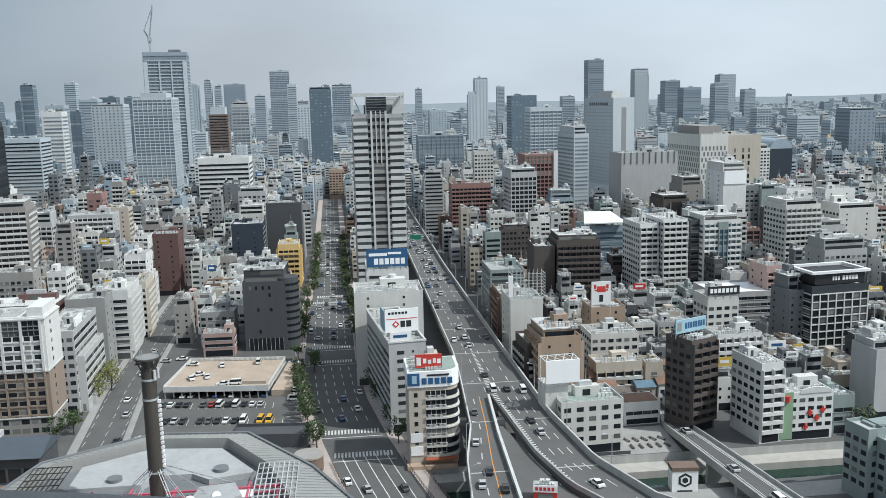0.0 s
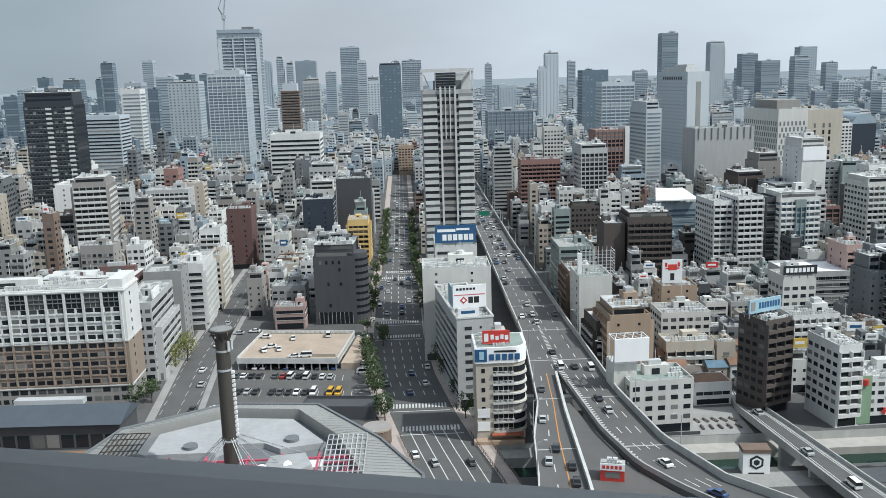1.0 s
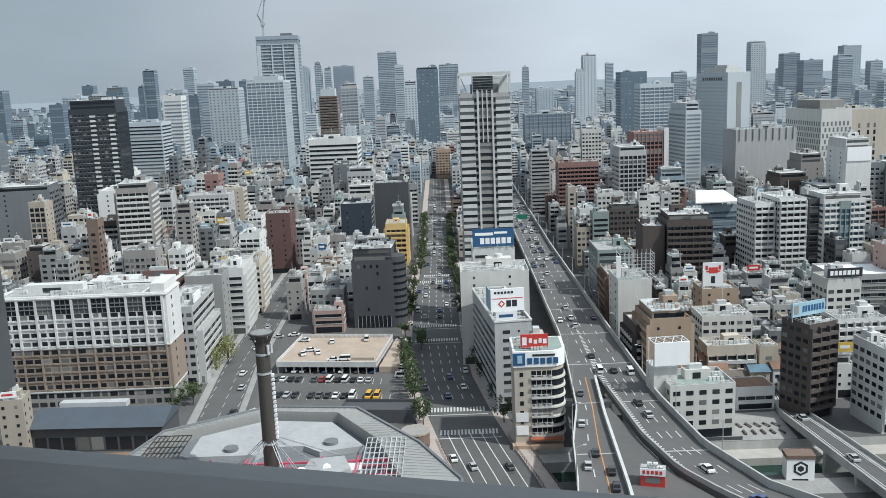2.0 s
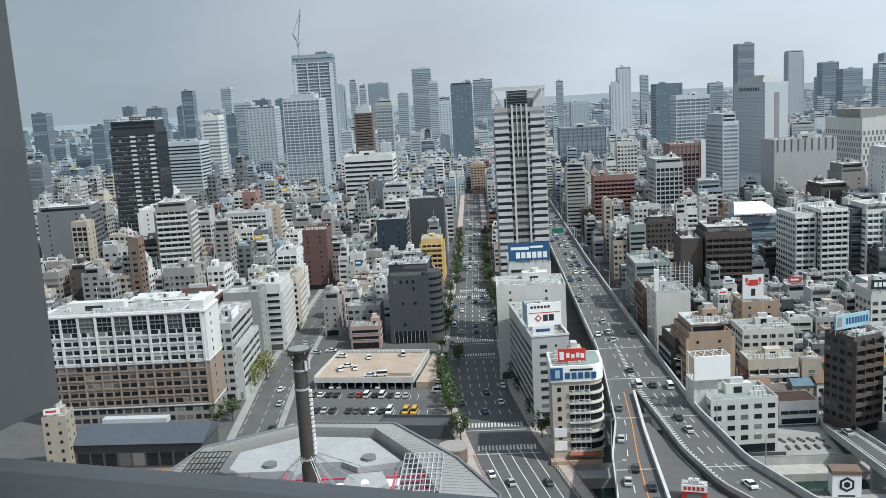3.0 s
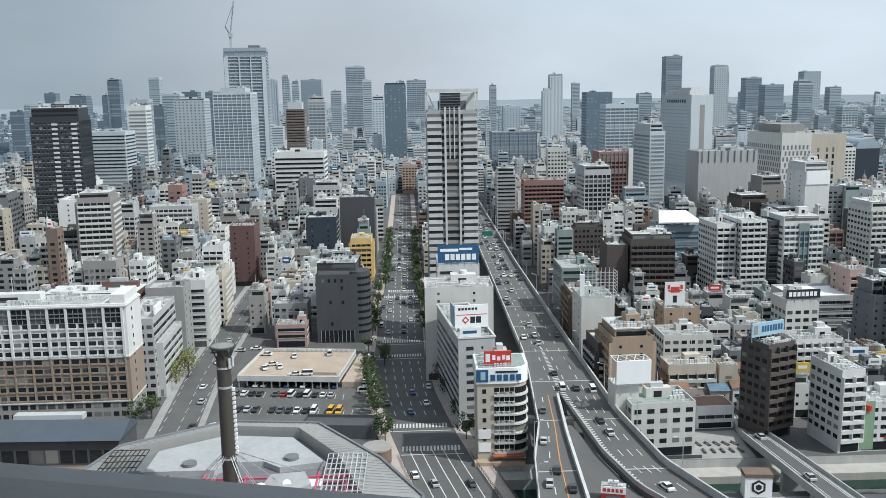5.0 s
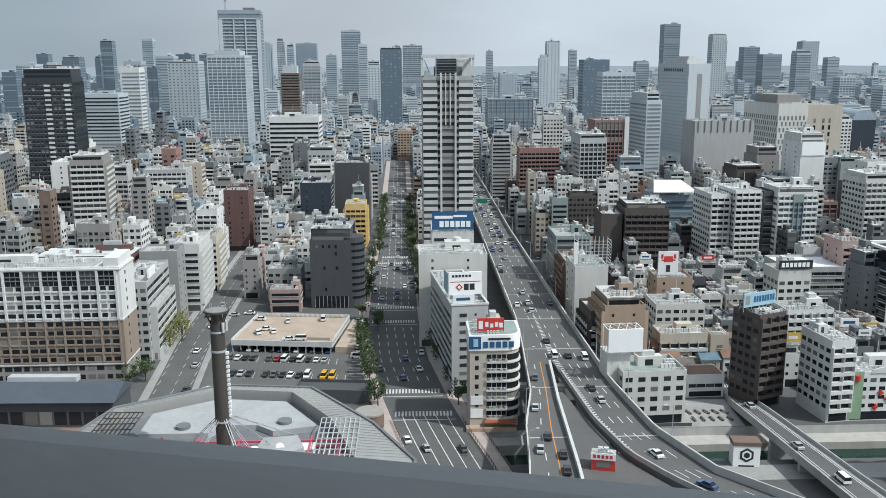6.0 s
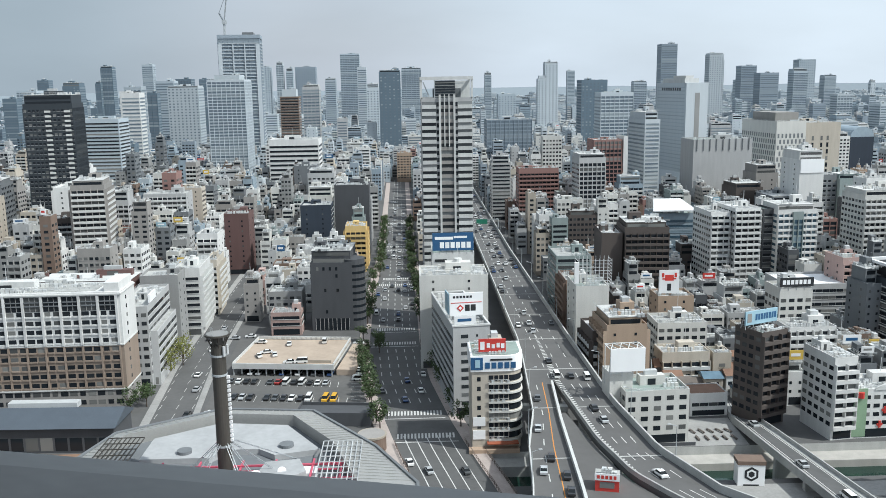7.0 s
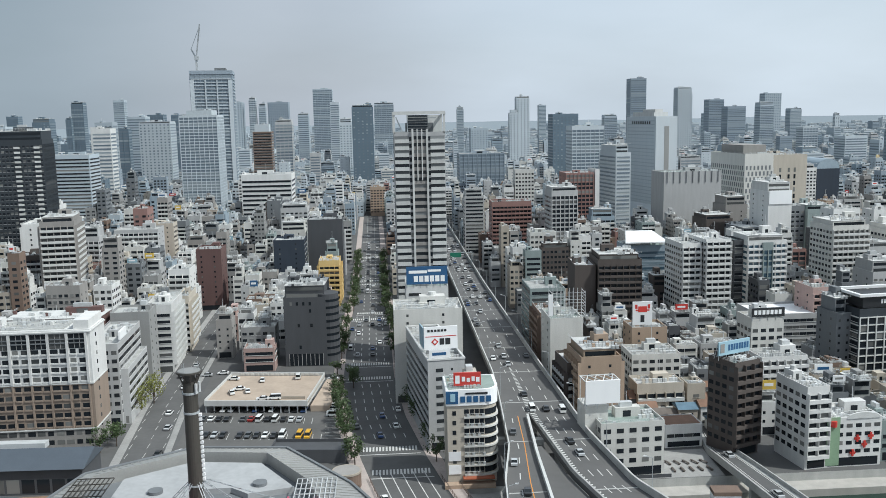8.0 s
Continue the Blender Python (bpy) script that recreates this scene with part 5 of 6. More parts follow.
while y < 4300:
    x = -(0.60 * y + 60)
    far = y > 1700
    dep = rng.uniform(18, 28) if not far else rng.uniform(34, 60)
    while x < 0.74 * y + 60:
        w = (rng.uniform(7, 15) if rng.random() < 0.75 else rng.uniform(15, 28)) if not far else rng.uniform(12, 34)
        d = dep * rng.uniform(0.5, 0.8)
        h = 11 + 22 * rng.random() ** 1.6 + (rng.uniform(12, 34) if rng.random() < 0.07 else 0)
        if free(x, x + w, y, y + d):
            # haze sits in these tones; darker in the west, for its dimmer light
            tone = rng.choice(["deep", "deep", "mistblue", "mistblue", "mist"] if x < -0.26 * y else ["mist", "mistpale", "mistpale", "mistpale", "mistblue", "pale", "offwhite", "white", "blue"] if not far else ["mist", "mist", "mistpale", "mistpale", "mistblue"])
            far_city.add(x, y, w, d, h, tone, GLASS_HAZE, rng.choice(["ribbon", "ribbon", "balcony", "blank"]) if not far else "ribbon", "blank" if far else "ribbon", 3.4 if not far else 5, 3.5, rng, not far)
        x += w + rng.uniform(0.8, 3 if not far else 9)
    y += dep + (4 if not far else 12)
tagged(mid_city.walls.put("mid_city_buildings", mid_city.mats), "dense rows of pale mid-rise city buildings", "buildings", "", "stuff")
tagged(far_city.walls.put("far_city_buildings", far_city.mats), "distant sea of low and mid-rise buildings in haze-tinted colours", "buildings", "", "stuff")

# ---------------------------------------------------------------- trees
LEAF = surface("leaves", (0.055, 0.085, 0.03), rough=0.7, grain=0.3, stain=0.3, island=0.35)
LEAF_Y = surface("yellow_green_leaves", (0.16, 0.17, 0.035), rough=0.7, grain=0.3, stain=0.3, island=0.35)
BARK = surface("bark", (0.09, 0.07, 0.055))


def tree(x, y, h, r, leaf, seed, label, group, z=0.0):
    rnd = random.Random(seed)
    ob = base("street_tree", label, "tree", x, y, z, rnd.uniform(0, 360), group)
    t = MB()
    t.cyl(0, 0, 0.22, 0, h * 0.45, 0, 8, 0.13)
    for i in range(6):
        a = i * 1.05 + rnd.uniform(-0.3, 0.3)
        t.bar((0, 0, h * rnd.uniform(0.3, 0.45)), (r * 0.7 * math.cos(a), r * 0.7 * math.sin(a), h * rnd.uniform(0.6, 0.85)), 0.06)
    t.put("trunk", [BARK], ob)
    c = MB()
    clumps = [(rnd.gauss(0, 0.42) * r, rnd.gauss(0, 0.42) * r, h * rnd.uniform(0.42, 0.95), rnd.uniform(0.25, 0.5) * r) for _ in range(16)]
    for cx, cy, cz, cr in clumps:
        for _ in range(34):
            d = Vector((rnd.gauss(0, 1), rnd.gauss(0, 1), rnd.gauss(0, 0.8))).normalized() * cr * rnd.uniform(0.5, 1.05)
            p = Vector((cx, cy, cz)) + d
            u = Vector((rnd.gauss(0, 1), rnd.gauss(0, 1), rnd.gauss(0, 0.5))).normalized() * rnd.uniform(0.18, 0.4)
            v = u.cross(Vector((rnd.gauss(0, 1), rnd.gauss(0, 1), rnd.gauss(0, 1)))).normalized() * rnd.uniform(0.15, 0.3)
            b = len(c.v)
            c.v += [tuple(p - u), tuple(p - v * 0.8), tuple(p + u), tuple(p + v)]
            c.f.append((b, b + 1, b + 2, b + 3)); c.m.append(0)
    c.put("crown", [leaf], ob)
    return ob


trees = [tree(-14.0, 330, 6.5, 2.5, LEAF, 1, "dark green street tree on the pavement", "street trees"), tree(-13.5, 322, 7.5, 2.8, LEAF, 2, "dark green street tree on the pavement", "street trees"),
         tree(-87, 306, 9.0, 4.0, LEAF_Y, 3, "yellow-green broadleaf tree beside the office", "street trees")]
rt = random.Random(21)
for y in (338, 314, 308, 302, 297, 291, 286, 281, 276, 271, 266, 252, 247):
    copy_thing(trees[rt.randint(0, 1)], pose(ave(y) - AVE_W - 2.4 + rt.uniform(-0.4, 0.4), y, 0.2, 0, 0, rt.uniform(0, 360)))
for y in np.arange(364, 640, 7.5):
    for sd in (-1, 1):
        if rt.random() < 0.85:
            copy_thing(trees[rt.randint(0, 1)], pose(ave(y) + sd * (half(y) + 1.2) + rt.uniform(-0.5, 0.5), y + rt.uniform(-2, 2), 0.2, 0, 0, rt.uniform(0, 360)))
for x, y in ((-84.5, 313), (-87.5, 299), (-86.0, 320)):
    copy_thing(trees[2], pose(x, y, 0, 0, 0, rt.uniform(0, 360)))
for x, y in ((-87, 276), (-85.5, 271), (-89, 266), (150, 233), (146, 232), (13.0, 247), (12, 262), (9.0, 283), (8.0, 290), (7.0, 297)):
    copy_thing(trees[rt.randint(0, 1)], pose(x, y, 0.1, 0, 0, rt.uniform(0, 360)))

# ---------------------------------------------------------------- cars
TYRE = surface("tyre", (0.02, 0.02, 0.02), vary=0.0)
CARGLASS = glazing("car_glass", (0.015, 0.018, 0.02), (0.03, 0.035, 0.04), 0.2, 0.08)
PAINTS = {"white": (0.78, 0.78, 0.77), "silver": (0.45, 0.46, 0.47), "black": (0.02, 0.02, 0.022), "dark grey": (0.09, 0.095, 0.10), "red": (0.35, 0.03, 0.025), "yellow": (0.75, 0.42, 0.03), "blue": (0.04, 0.08, 0.20)}


def paint(name, col):
    m = surface("car_paint_" + name.replace(" ", "_"), col, rough=0.3, grain=0.02, stain=0.04, vary=0.05)
    m.node_tree.nodes["Principled BSDF"].inputs["Coat Weight"].default_value = 0.6
    return m


def car(colour, van=False):
    """Nose towards +y: profile body, glasshouse, roof, four wheels."""
    L, W, H = (4.4, 1.68, 1.45) if not van else (4.7, 1.75, 2.0)
    ob = base("van" if van else "car", f"{colour} {'delivery van' if van else 'saloon car'} on the asphalt", "van" if van else "car", 0, 0, -50, 0, "parked and driving cars")
    prof = [(-L / 2, 0.35), (L / 2, 0.35), (L / 2, 0.7), (L * 0.28, 0.92), (-L * 0.38, 0.95), (-L / 2, 0.85)] if not van else [(-L / 2, 0.35), (L / 2, 0.35), (L / 2, 0.85), (L * 0.38, 1.1), (-L / 2, 1.1)]
    cab = [(L * 0.26, 0.92), (L * 0.1, H - 0.05), (-L * 0.22, H - 0.05), (-L * 0.38, 0.92)] if not van else [(L * 0.38, 1.1), (L * 0.26, H - 0.05), (-L / 2 + 0.08, H - 0.05), (-L / 2, 1.1)]
    roof = [(cab[1][0], H - 0.06), (cab[1][0] - 0.12, H), (cab[2][0] + 0.12, H), (cab[2][0], H - 0.06)]

    def extrude(pts, w, w2=None):
        mb = MB(); k = len(pts)
        mb.v = [(-w / 2, a, b) for a, b in pts] + [(w / 2, a, b) for a, b in pts]
        if w2:
            for i in (1, 2):
                mb.v[i] = (-w2 / 2, *mb.v[i][1:]); mb.v[k + i] = (w2 / 2, *mb.v[k + i][1:])
        mb.f = [tuple(range(k)), tuple(reversed(range(k, 2 * k)))] + [(i, k + i, k + (i + 1) % k, (i + 1) % k) for i in range(k)]
        mb.m = [0] * len(mb.f)
        return mb
    pm = paint(colour, PAINTS[colour])
    extrude(prof, W).put("body", [pm], ob)
    extrude(cab, W * 0.94, W * 0.8).put("glasshouse", [CARGLASS], ob)
    extrude(roof, W * 0.82).put("roof_panel", [pm], ob)
    wh = MB(); k = 10
    for sx in (0, 0.2):
        wh.v += [(sx, 0.31 * math.cos(6.2832 * i / k), 0.31 * math.sin(6.2832 * i / k)) for i in range(k)]
    wh.f = [tuple(range(k)), tuple(reversed(range(k, 2 * k)))] + [(i, (i + 1) % k, k + (i + 1) % k, k + i) for i in range(k)]; wh.m = [0] * len(wh.f)
    me = wh.mesh("wheel", [TYRE])
    for x in (-W / 2 - 0.02, W / 2 - 0.18):
        for y in (L * 0.3, -L * 0.3):
            o = new("wheel", me); o.parent = ob; o.matrix_local = pose(x, y, 0.31)
    return ob


FLEET = {c: car(c) for c in ("white", "silver", "black", "dark grey", "red", "blue")}
VANS = {c: car(c, True) for c in ("white", "yellow")}
used = set()


def park(kind, x, y, z, rot):
    src = VANS[kind[4:]] if kind.startswith("van ") else FLEET[kind]
    if kind not in used:
        used.add(kind)
        src.matrix_world = pose(x, y, z, 0, 0, rot)
        return
    copy_thing(src, pose(x, y, z, 0, 0, rot))


ROW1 = ["dark grey", "white", "black", "black", "", "dark grey", "red", "van white", "black", "van white", "black", "white", "silver"]
ROW2 = ["black", "silver", "black", "", "black", "dark grey", "black", "white", "black", "van white", "", "van yellow", "van yellow"]
for i, c in enumerate(ROW1):
    if c:
        park(c, -63.0 + i * 2.72, 292.5 - i * 0.37, 0.08, -8 + rt.uniform(-2, 2))
for i, c in enumerate(ROW2):
    if c:
        park(c, -59.0 + i * 2.72, 276.5 - i * 0.37, 0.08, 172 + rt.uniform(-2, 2))
for i in range(12):
    if i % 5 != 3:
        park(("black", "white", "silver", "dark grey", "black", "blue")[i % 6], -60.5 + i * 2.8, 301.4 - i * 0.34, 0.08, 172)
COL = ["white", "black", "silver", "red", "white", "white", "black", "white", "black", "white", "white", "silver", "white", "van white"]
for i, c in enumerate(COL):
    park(c, -21.8 + i * 0.18, 334 - i * 3.3, 0.08, 82 + rt.uniform(-3, 3))
for x, y, r in ((-58, 325, 80), (-54, 312, 100), (-56, 308, 20), (-50.5, 309, 10), (-34, 324, 0), (-47, 322, 5), (-44, 299.6, 90), (-40, 299.8, 90)):
    park(rt.choice(["white", "white", "van white"]), x, y, 4.05, r)
for x, y, r, c in ((-70.5, 262, -6, "black"), (-73, 285, -6, "silver"), (-76, 300, -5, "white"), (-77.5, 330, 0, "white"), (-82, 345, 0, "black"), (-79, 360, 0, "silver"), (-64, 262, 60, "white"), (-62, 258, 70, "silver"),
                   (-79, 352, 90, "white"), (-72, 345, 90, "silver"), (-66, 347, 90, "white")):
    park(c, x, y, 0.08, r)
KINDS = ["white", "white", "white", "silver", "silver", "black", "black", "dark grey", "dark grey", "black", "blue", "van white"]
for y in np.arange(160, 880, 8.5):          # expressway
    for lane in (0.12, 0.38, 0.62, 0.88):
        if rt.random() < (0.12 if y < 400 else 0.30):
            x0, x1 = (along(EH, y) + 2, along(ER, y) - 1.2) if y < 252 else (35.8, along(ER, y) - 0.8)
            x2 = (along(EH, y + 5) + along(ER, y + 5) - along(EH, y) - along(ER, y)) / 2 if y < 252 else 0
            park(rt.choice(KINDS), x0 + (x1 - x0) * lane, y + rt.uniform(-2, 2), DECK + 0.01, -math.degrees(math.atan2(x2, 5)))
for y, fr in ((178, 0.75), (186, 0.75), (196, 0.5), (214, 0.22), (236, 0.3), (189, 0.28)):
    park(rt.choice(KINDS), along(EL, y) + (along(EM, y) - along(EL, y)) * fr, y, DECK + 0.01, -8)
for y in np.arange(170, 760, 9.0):          # avenue
    for lane in (-8, -4.8, -1.6, 1.6, 4.8, 8):
        if abs(lane) > half(y):
            continue
        if rt.random() < (0.08 if y < 340 else 0.24) and not (236 < y < 262 or 330 < y < 358):
            park(rt.choice(KINDS), ave(y) + lane, y + rt.uniform(-2, 2), 0.08, math.degrees(math.atan2(ave(y) - ave(y + 5), 5)))

# ---------------------------------------------------------------- parking lot and deck
TANCOAT = surface("tan_deck_coat", (0.42, 0.34, 0.27), grain=0.12, stain=0.3, vary=0.0, size=3)
lot = MB()
lot.prism([(-66, 256), (-16.5, 256), (-17.5, 344), (-70, 344)], 0.0, 0.07)
tagged(lot.put("parking_lot", [surface("worn_asphalt", (0.115, 0.112, 0.108), stain=0.3, grain=0.15, vary=0, size=4)]), "worn asphalt parking lot with painted bays", "parking lot", "", "structure")
mk = MB()
for i in range(15):
    for y0, y1 in ((289.8, 295.4), (273.8, 279.4)):
        x = -64.3 + i * 2.72 + (0 if y0 > 280 else 4)
        mk.box(x - 0.08, x + 0.08, y0 - i * 0.37, y1 - i * 0.37, 0.07, 0.085, 0, "b")
for i in range(26):
    mk.box(-24.4 + i * 0.16, -19.0 + i * 0.16, 335.5 - i * 3.0, 335.7 - i * 3.0, 0.07, 0.085, 0, "b")
tagged(mk.put("road_markings", [MARK]), "white bay lines of the parking lot", "road marking", "", "structure")
pd = base("parking_deck", "low parking deck with a tan roof and pale fascia", "parking deck", -64, 299.5, 0, -7)
q = MB(); q.box(0, 36, 0.6, 32, 3.6, 4.0); q.put("deck", [TANCOAT], pd)
for a in ((0, 36, 0, 0.4, 2.6, 4.6), (0, 0.4, 0.4, 32, 2.6, 4.9), (35.6, 36, 0.4, 32, 2.6, 4.9), (0, 36, 31.6, 32, 2.6, 5.2)):
    q = MB(); q.box(*a); q.put("fascia", [TRIM], pd)
for i in range(13):
    q = MB(); q.box(0.2 + i * 2.9, 0.6 + i * 2.9, 0.3, 0.7, 0, 3.6); q.put("post", [STEEL], pd)
q = MB(); q.box(20, 34.5, 3.4, 3.7, 4.0, 5.0); q.put("barrier_wall", [WALLS["beige"]], pd)
q = MB(); q.box(0.5, 35.5, 14, 31, 0, 3.6); q.put("back_wall", [WALLS["slate"]], pd)
for i in range(16):
    q = MB(); q.box(4 + i * 1.9, 5.1 + i * 1.9, 31.3, 31.58, 4.2, 5.0); q.put("parapet_panel", [WALLS["offwhite"]], pd)
q = MB(); q.prism([(36.5, 2), (43, 2), (43, 33), (36.5, 33)], 0.1, 2.2, 0); q.put("ramp", [TANCOAT], pd)
lowb = block(-36, 251.5, 22.5, 9, 4.2, -6, "char", "none", "none", seed=60, kit=0, ground=0, roof=WALLS["char"], label="flat dark low hall beside the lot", reserve=False)
rd = base("round_vent", "brown round drum-shaped ventilation building", "ventilation drum", -12.4, 232.4)
q = MB(); q.cyl(0, 0, 3.9, 0, 4.3, 0, 28); q.put("wall", [WALLS["brown"]], rd)
q = MB(); q.cyl(0, 0, 4.05, 4.3, 4.8, 0, 28); q.put("rim", [WALLS["beige"]], rd)
q = MB(); q.cyl(0, 0, 3.6, 4.8, 4.84, 0, 28); q.put("roof", [WALLS["warm"]], rd)

# ---------------------------------------------------------------- the faceted hall with the mast
METAL = surface("grey_metal_roofing", (0.39, 0.385, 0.37), rough=0.5, metal=0.35, stain=0.12, vary=0)
WHITEDECK = surface("pale_roof_deck", (0.38, 0.385, 0.39), stain=0.3, grain=0.15, vary=0, size=3)
PINK = surface("pink_red_steel", (0.50, 0.09, 0.14), rough=0.5)
DARKSTEEL = surface("dark_mast_steel", (0.085, 0.078, 0.068), rough=0.5, metal=0.5, stain=0.25)
hall = base("event_hall", "black faceted hall with a grey metal ring roof", "hall", -34, 165)
OUT = [(-39, 14), (-34.8, 29.4), (-13.3, 43), (9.1, 40.3), (25, 18), (34, -1), (34, -26), (14, -48), (-18, -48), (-39, -26)]
INN = [(-36, 13), (-32.2, 27.5), (-12.8, 39.5), (4.7, 37.0), (15.5, 20.3), (22, 0), (22, -20), (9, -36), (-13, -36), (-36, -20)]
q = MB(); q.prism(OUT, 0, 17.5); q.put("wall", [WALLS["char"]], hall)
q = MB(); k = len(OUT)
q.v = [(x, y, 22.0) for x, y in OUT] + [(x, y, 22.4) for x, y in INN] + [(x, y, 17.4) for x, y in OUT] + [(x, y, 17.4) for x, y in INN]
for i in range(k):
    j = (i + 1) % k
    q.f += [(i, j, k + j, k + i), (2 * k + i, 2 * k + j, j, i), (k + i, k + j, 3 * k + j, 3 * k + i)]; q.m += [0, 0, 0]
q.put("ring_roof", [METAL], hall, "grey standing-seam metal ring")
for i in range(k):
    j = (i + 1) % k
    q = MB(); q.bar((OUT[i][0], OUT[i][1], 22.1), (OUT[j][0], OUT[j][1], 22.1), 0.3); q.put("gutter", [WALLS["slate"]], hall)
    n = int(math.dist(OUT[i], OUT[j]) / 1.6)
    q = MB()
    for s_ in range(1, n):
        f_ = s_ / n
        a = [OUT[i][c] * (1 - f_) + OUT[j][c] * f_ for c in (0, 1)]; b = [INN[i][c] * (1 - f_) + INN[j][c] * f_ for c in (0, 1)]
        q.bar((a[0], a[1], 22.04), (b[0], b[1], 22.44), 0.06)
    if q.f:
        tagged(q.put("roof_seam", [METAL], hall), kind="stuff")
q = MB(); q.prism(INN, 17.5, 19.6); q.put("deck", [WALLS["slate"]], hall)
q = MB(); q.prism([(-26, 17), (-26, 28.5), (-12.5, 37), (3.6, 34.6), (12.6, 20), (3, 17.5), (-1, 21), (-8, 21), (-11, 17)], 19.6, 20.9); q.put("deck_panel", [WHITEDECK], hall, "pale raised roof deck")
q = MB(); q.prism([(1, 6), (2, 12), (9, 13), (11, 7), (8, 4)], 19.6, 21.8); q.put("plant_box", [WHITEDECK], hall)
q = MB()
for x in (-20, -12, -3, 4, 12, 18):
    q.bar((x, -18, 21.2), (x, 14, 21.2), 0.2)
for y in (-14, -4, 4, 11):
    q.bar((-26, y, 21.4), (21, y, 21.4), 0.2)
    q.bar((-26, y, 20.2), (21, y, 20.2), 0.14)
for x in (-12, 4):
    q.bar((x, 10, 18), (x + 3, 2, 21), 0.28); q.bar((x, 2, 18), (x + 3, 10, 21), 0.25)
tagged(q.put("roof_truss", [PINK], hall, "pink-red steel beams"), kind="stuff")
for s_, pts in ((-1, [(-35, 25), (-27, 25), (-27, -10), (-35, -10)]), (1, [(13.5, 20), (22, 20), (22, -10), (13.5, -10)])):
    q = MB()
    (xa, ya), (xb, yb), (_, yc) = pts[0], pts[1], pts[2]
    for i in range(9):
        x = xa + (xb - xa) * i / 8
        q.bar((x, ya, 22.6), (x, yc, 22.6), 0.09)
    for i in range(12):
        y_ = ya + (yc - ya) * i / 11
        q.bar((xa, y_, 22.7), (xb, y_, 22.7), 0.09)
    tagged(q.put("pergola_grid", [DARKSTEEL if s_ < 0 else UNIT], hall, "steel lattice grid over the roof well"), kind="stuff")
for x, y, r in ((1.0, 5.5, 1.2), (6.0, 7.5, 0.9)):
    q = MB(); q.cyl(0, 0, 0.2, 0, 0.6, 0, 14, r); d_ = q.put("dish", [SIGNWHITE], hall, "white dish aerial"); d_.matrix_local = pose(x, y, 21.6, 60, 0, 10)
    q = MB(); q.cyl(x, y + 0.6, 0.12, 18, 21.6, 0, 8); q.put("dish_post", [STEEL], hall)
for x, y in ((5, 22), (-17, 20)):
    q = MB(); q.cyl(x, y, 1.6, 20.9, 21.6, 0, 16); q.put("round_cover", [WALLS["slate"]], hall)
q = MB(); q.box(9, 13, 7, 10.5, 18, 21.2); q.put("air_unit", [SIGNWHITE], hall)
mast = base("mast", "tall dark steel mast with a flat disc head", "mast", -39.2, 171.5, 18)
q = MB(); q.cyl(0, 0, 1.5, 0, 31.5, 0, 20, 1.4); q.put("shaft", [DARKSTEEL], mast)
q = MB(); q.cyl(0, 0, 1.15, 31.5, 33.3, 0, 20, 1.0); q.put("collar", [DARKSTEEL], mast)
q = MB()
for i in range(10):
    a = i * 0.6283
    q.bar((1.35 * math.cos(a), 1.35 * math.sin(a), 31.0), (2.3 * math.cos(a), 2.3 * math.sin(a), 33.3), 0.09)
tagged(q.put("strut", [DARKSTEEL], mast), kind="stuff")
q = MB(); q.cyl(0, 0, 2.55, 33.3, 33.6, 0, 28); q.put("disc", [DARKSTEEL], mast, "dark flat disc on the mast")
q = MB(); q.cyl(0, 0, 2.2, 33.6, 33.66, 0, 28); q.put("disc_cover", [WALLS["grey"]], mast)
for a, hh in ((0.4, 1.6), (2.6, 1.1), (4.4, 1.9)):
    q = MB(); q.bar((1.8 * math.cos(a), 1.8 * math.sin(a), 33.6), (1.8 * math.cos(a), 1.8 * math.sin(a), 33.6 + hh), 0.05); q.put("aerial", [STEEL], mast)
for a in (0.2, 1.2, 5.6):
    q = MB(); q.cyl(1.75 * math.cos(a), 1.75 * math.sin(a), 0.28, 29.2, 31.2, 0, 8); q.put("antenna_panel", [UNIT], mast)
for i in range(15):
    q = MB(); q.box(1.3, 1.95, -0.3, 0.3, 11 + i * 0.95, 11.55 + i * 0.95); q.put("louvre", [SIGNWHITE], mast)
for z in (10, 25, 29):
    q = MB(); q.cyl(0, 0, 1.56, z, z + 0.4, 0, 20); q.put("band", [STEEL], mast)
q = MB()
for ax, ay, zz in ((-9, 4, 2.4), (-7, -3, 2.4), (9, 2, 4), (8, -4, 2.4), (14, 8, 3), (-5, -10, 2.4), (6, -9, 2.4)):
    for off in (-0.25, 0.25):
        q.bar((off, 0, 12), (ax + off, ay, zz), 0.05)
    for i in range(8):
        f_ = (i + 0.5) / 8
        q.bar((-0.25 + ax * f_, ay * f_, 12 + (zz - 12) * f_), (0.25 + ax * f_, ay * f_, 12 + (zz - 12) * f_), 0.06)
tagged(q.put("stay_truss", [STEEL], mast, "grey ladder-like stays"), kind="stuff")

# low black hall and small tower west of it
bh = base("long_hall", "long black hall with a dark blue-grey pitched roof", "hall", -122, 237, 0, -2)
q = MB(); q.box(0, 38, 0, 14, 0, 7.4); q.put("wall", [WALLS["char"]], bh)
q = MB(); q.v = [(-0.5, -1, 7.4), (38.8, -1, 7.4), (38.8, 15, 7.4), (-0.5, 15, 7.4), (-0.5, 8, 10.4), (38.8, 8, 10.4)]; q.f = [(0, 1, 5, 4), (2, 3, 4, 5), (1, 2, 5), (3, 0, 4), (3, 2, 1, 0)]; q.m = [0] * 5
q.put("roof", [surface("dark_slate_roof", (0.075, 0.09, 0.11), rough=0.5, stain=0.15)], bh)
for i in range(9):
    q = MB(); q.box(1 + i * 4.1, 4.4 + i * 4.1, -0.05, 0.05, 0.6, 4.4); q.put("window", [GLASS], bh)
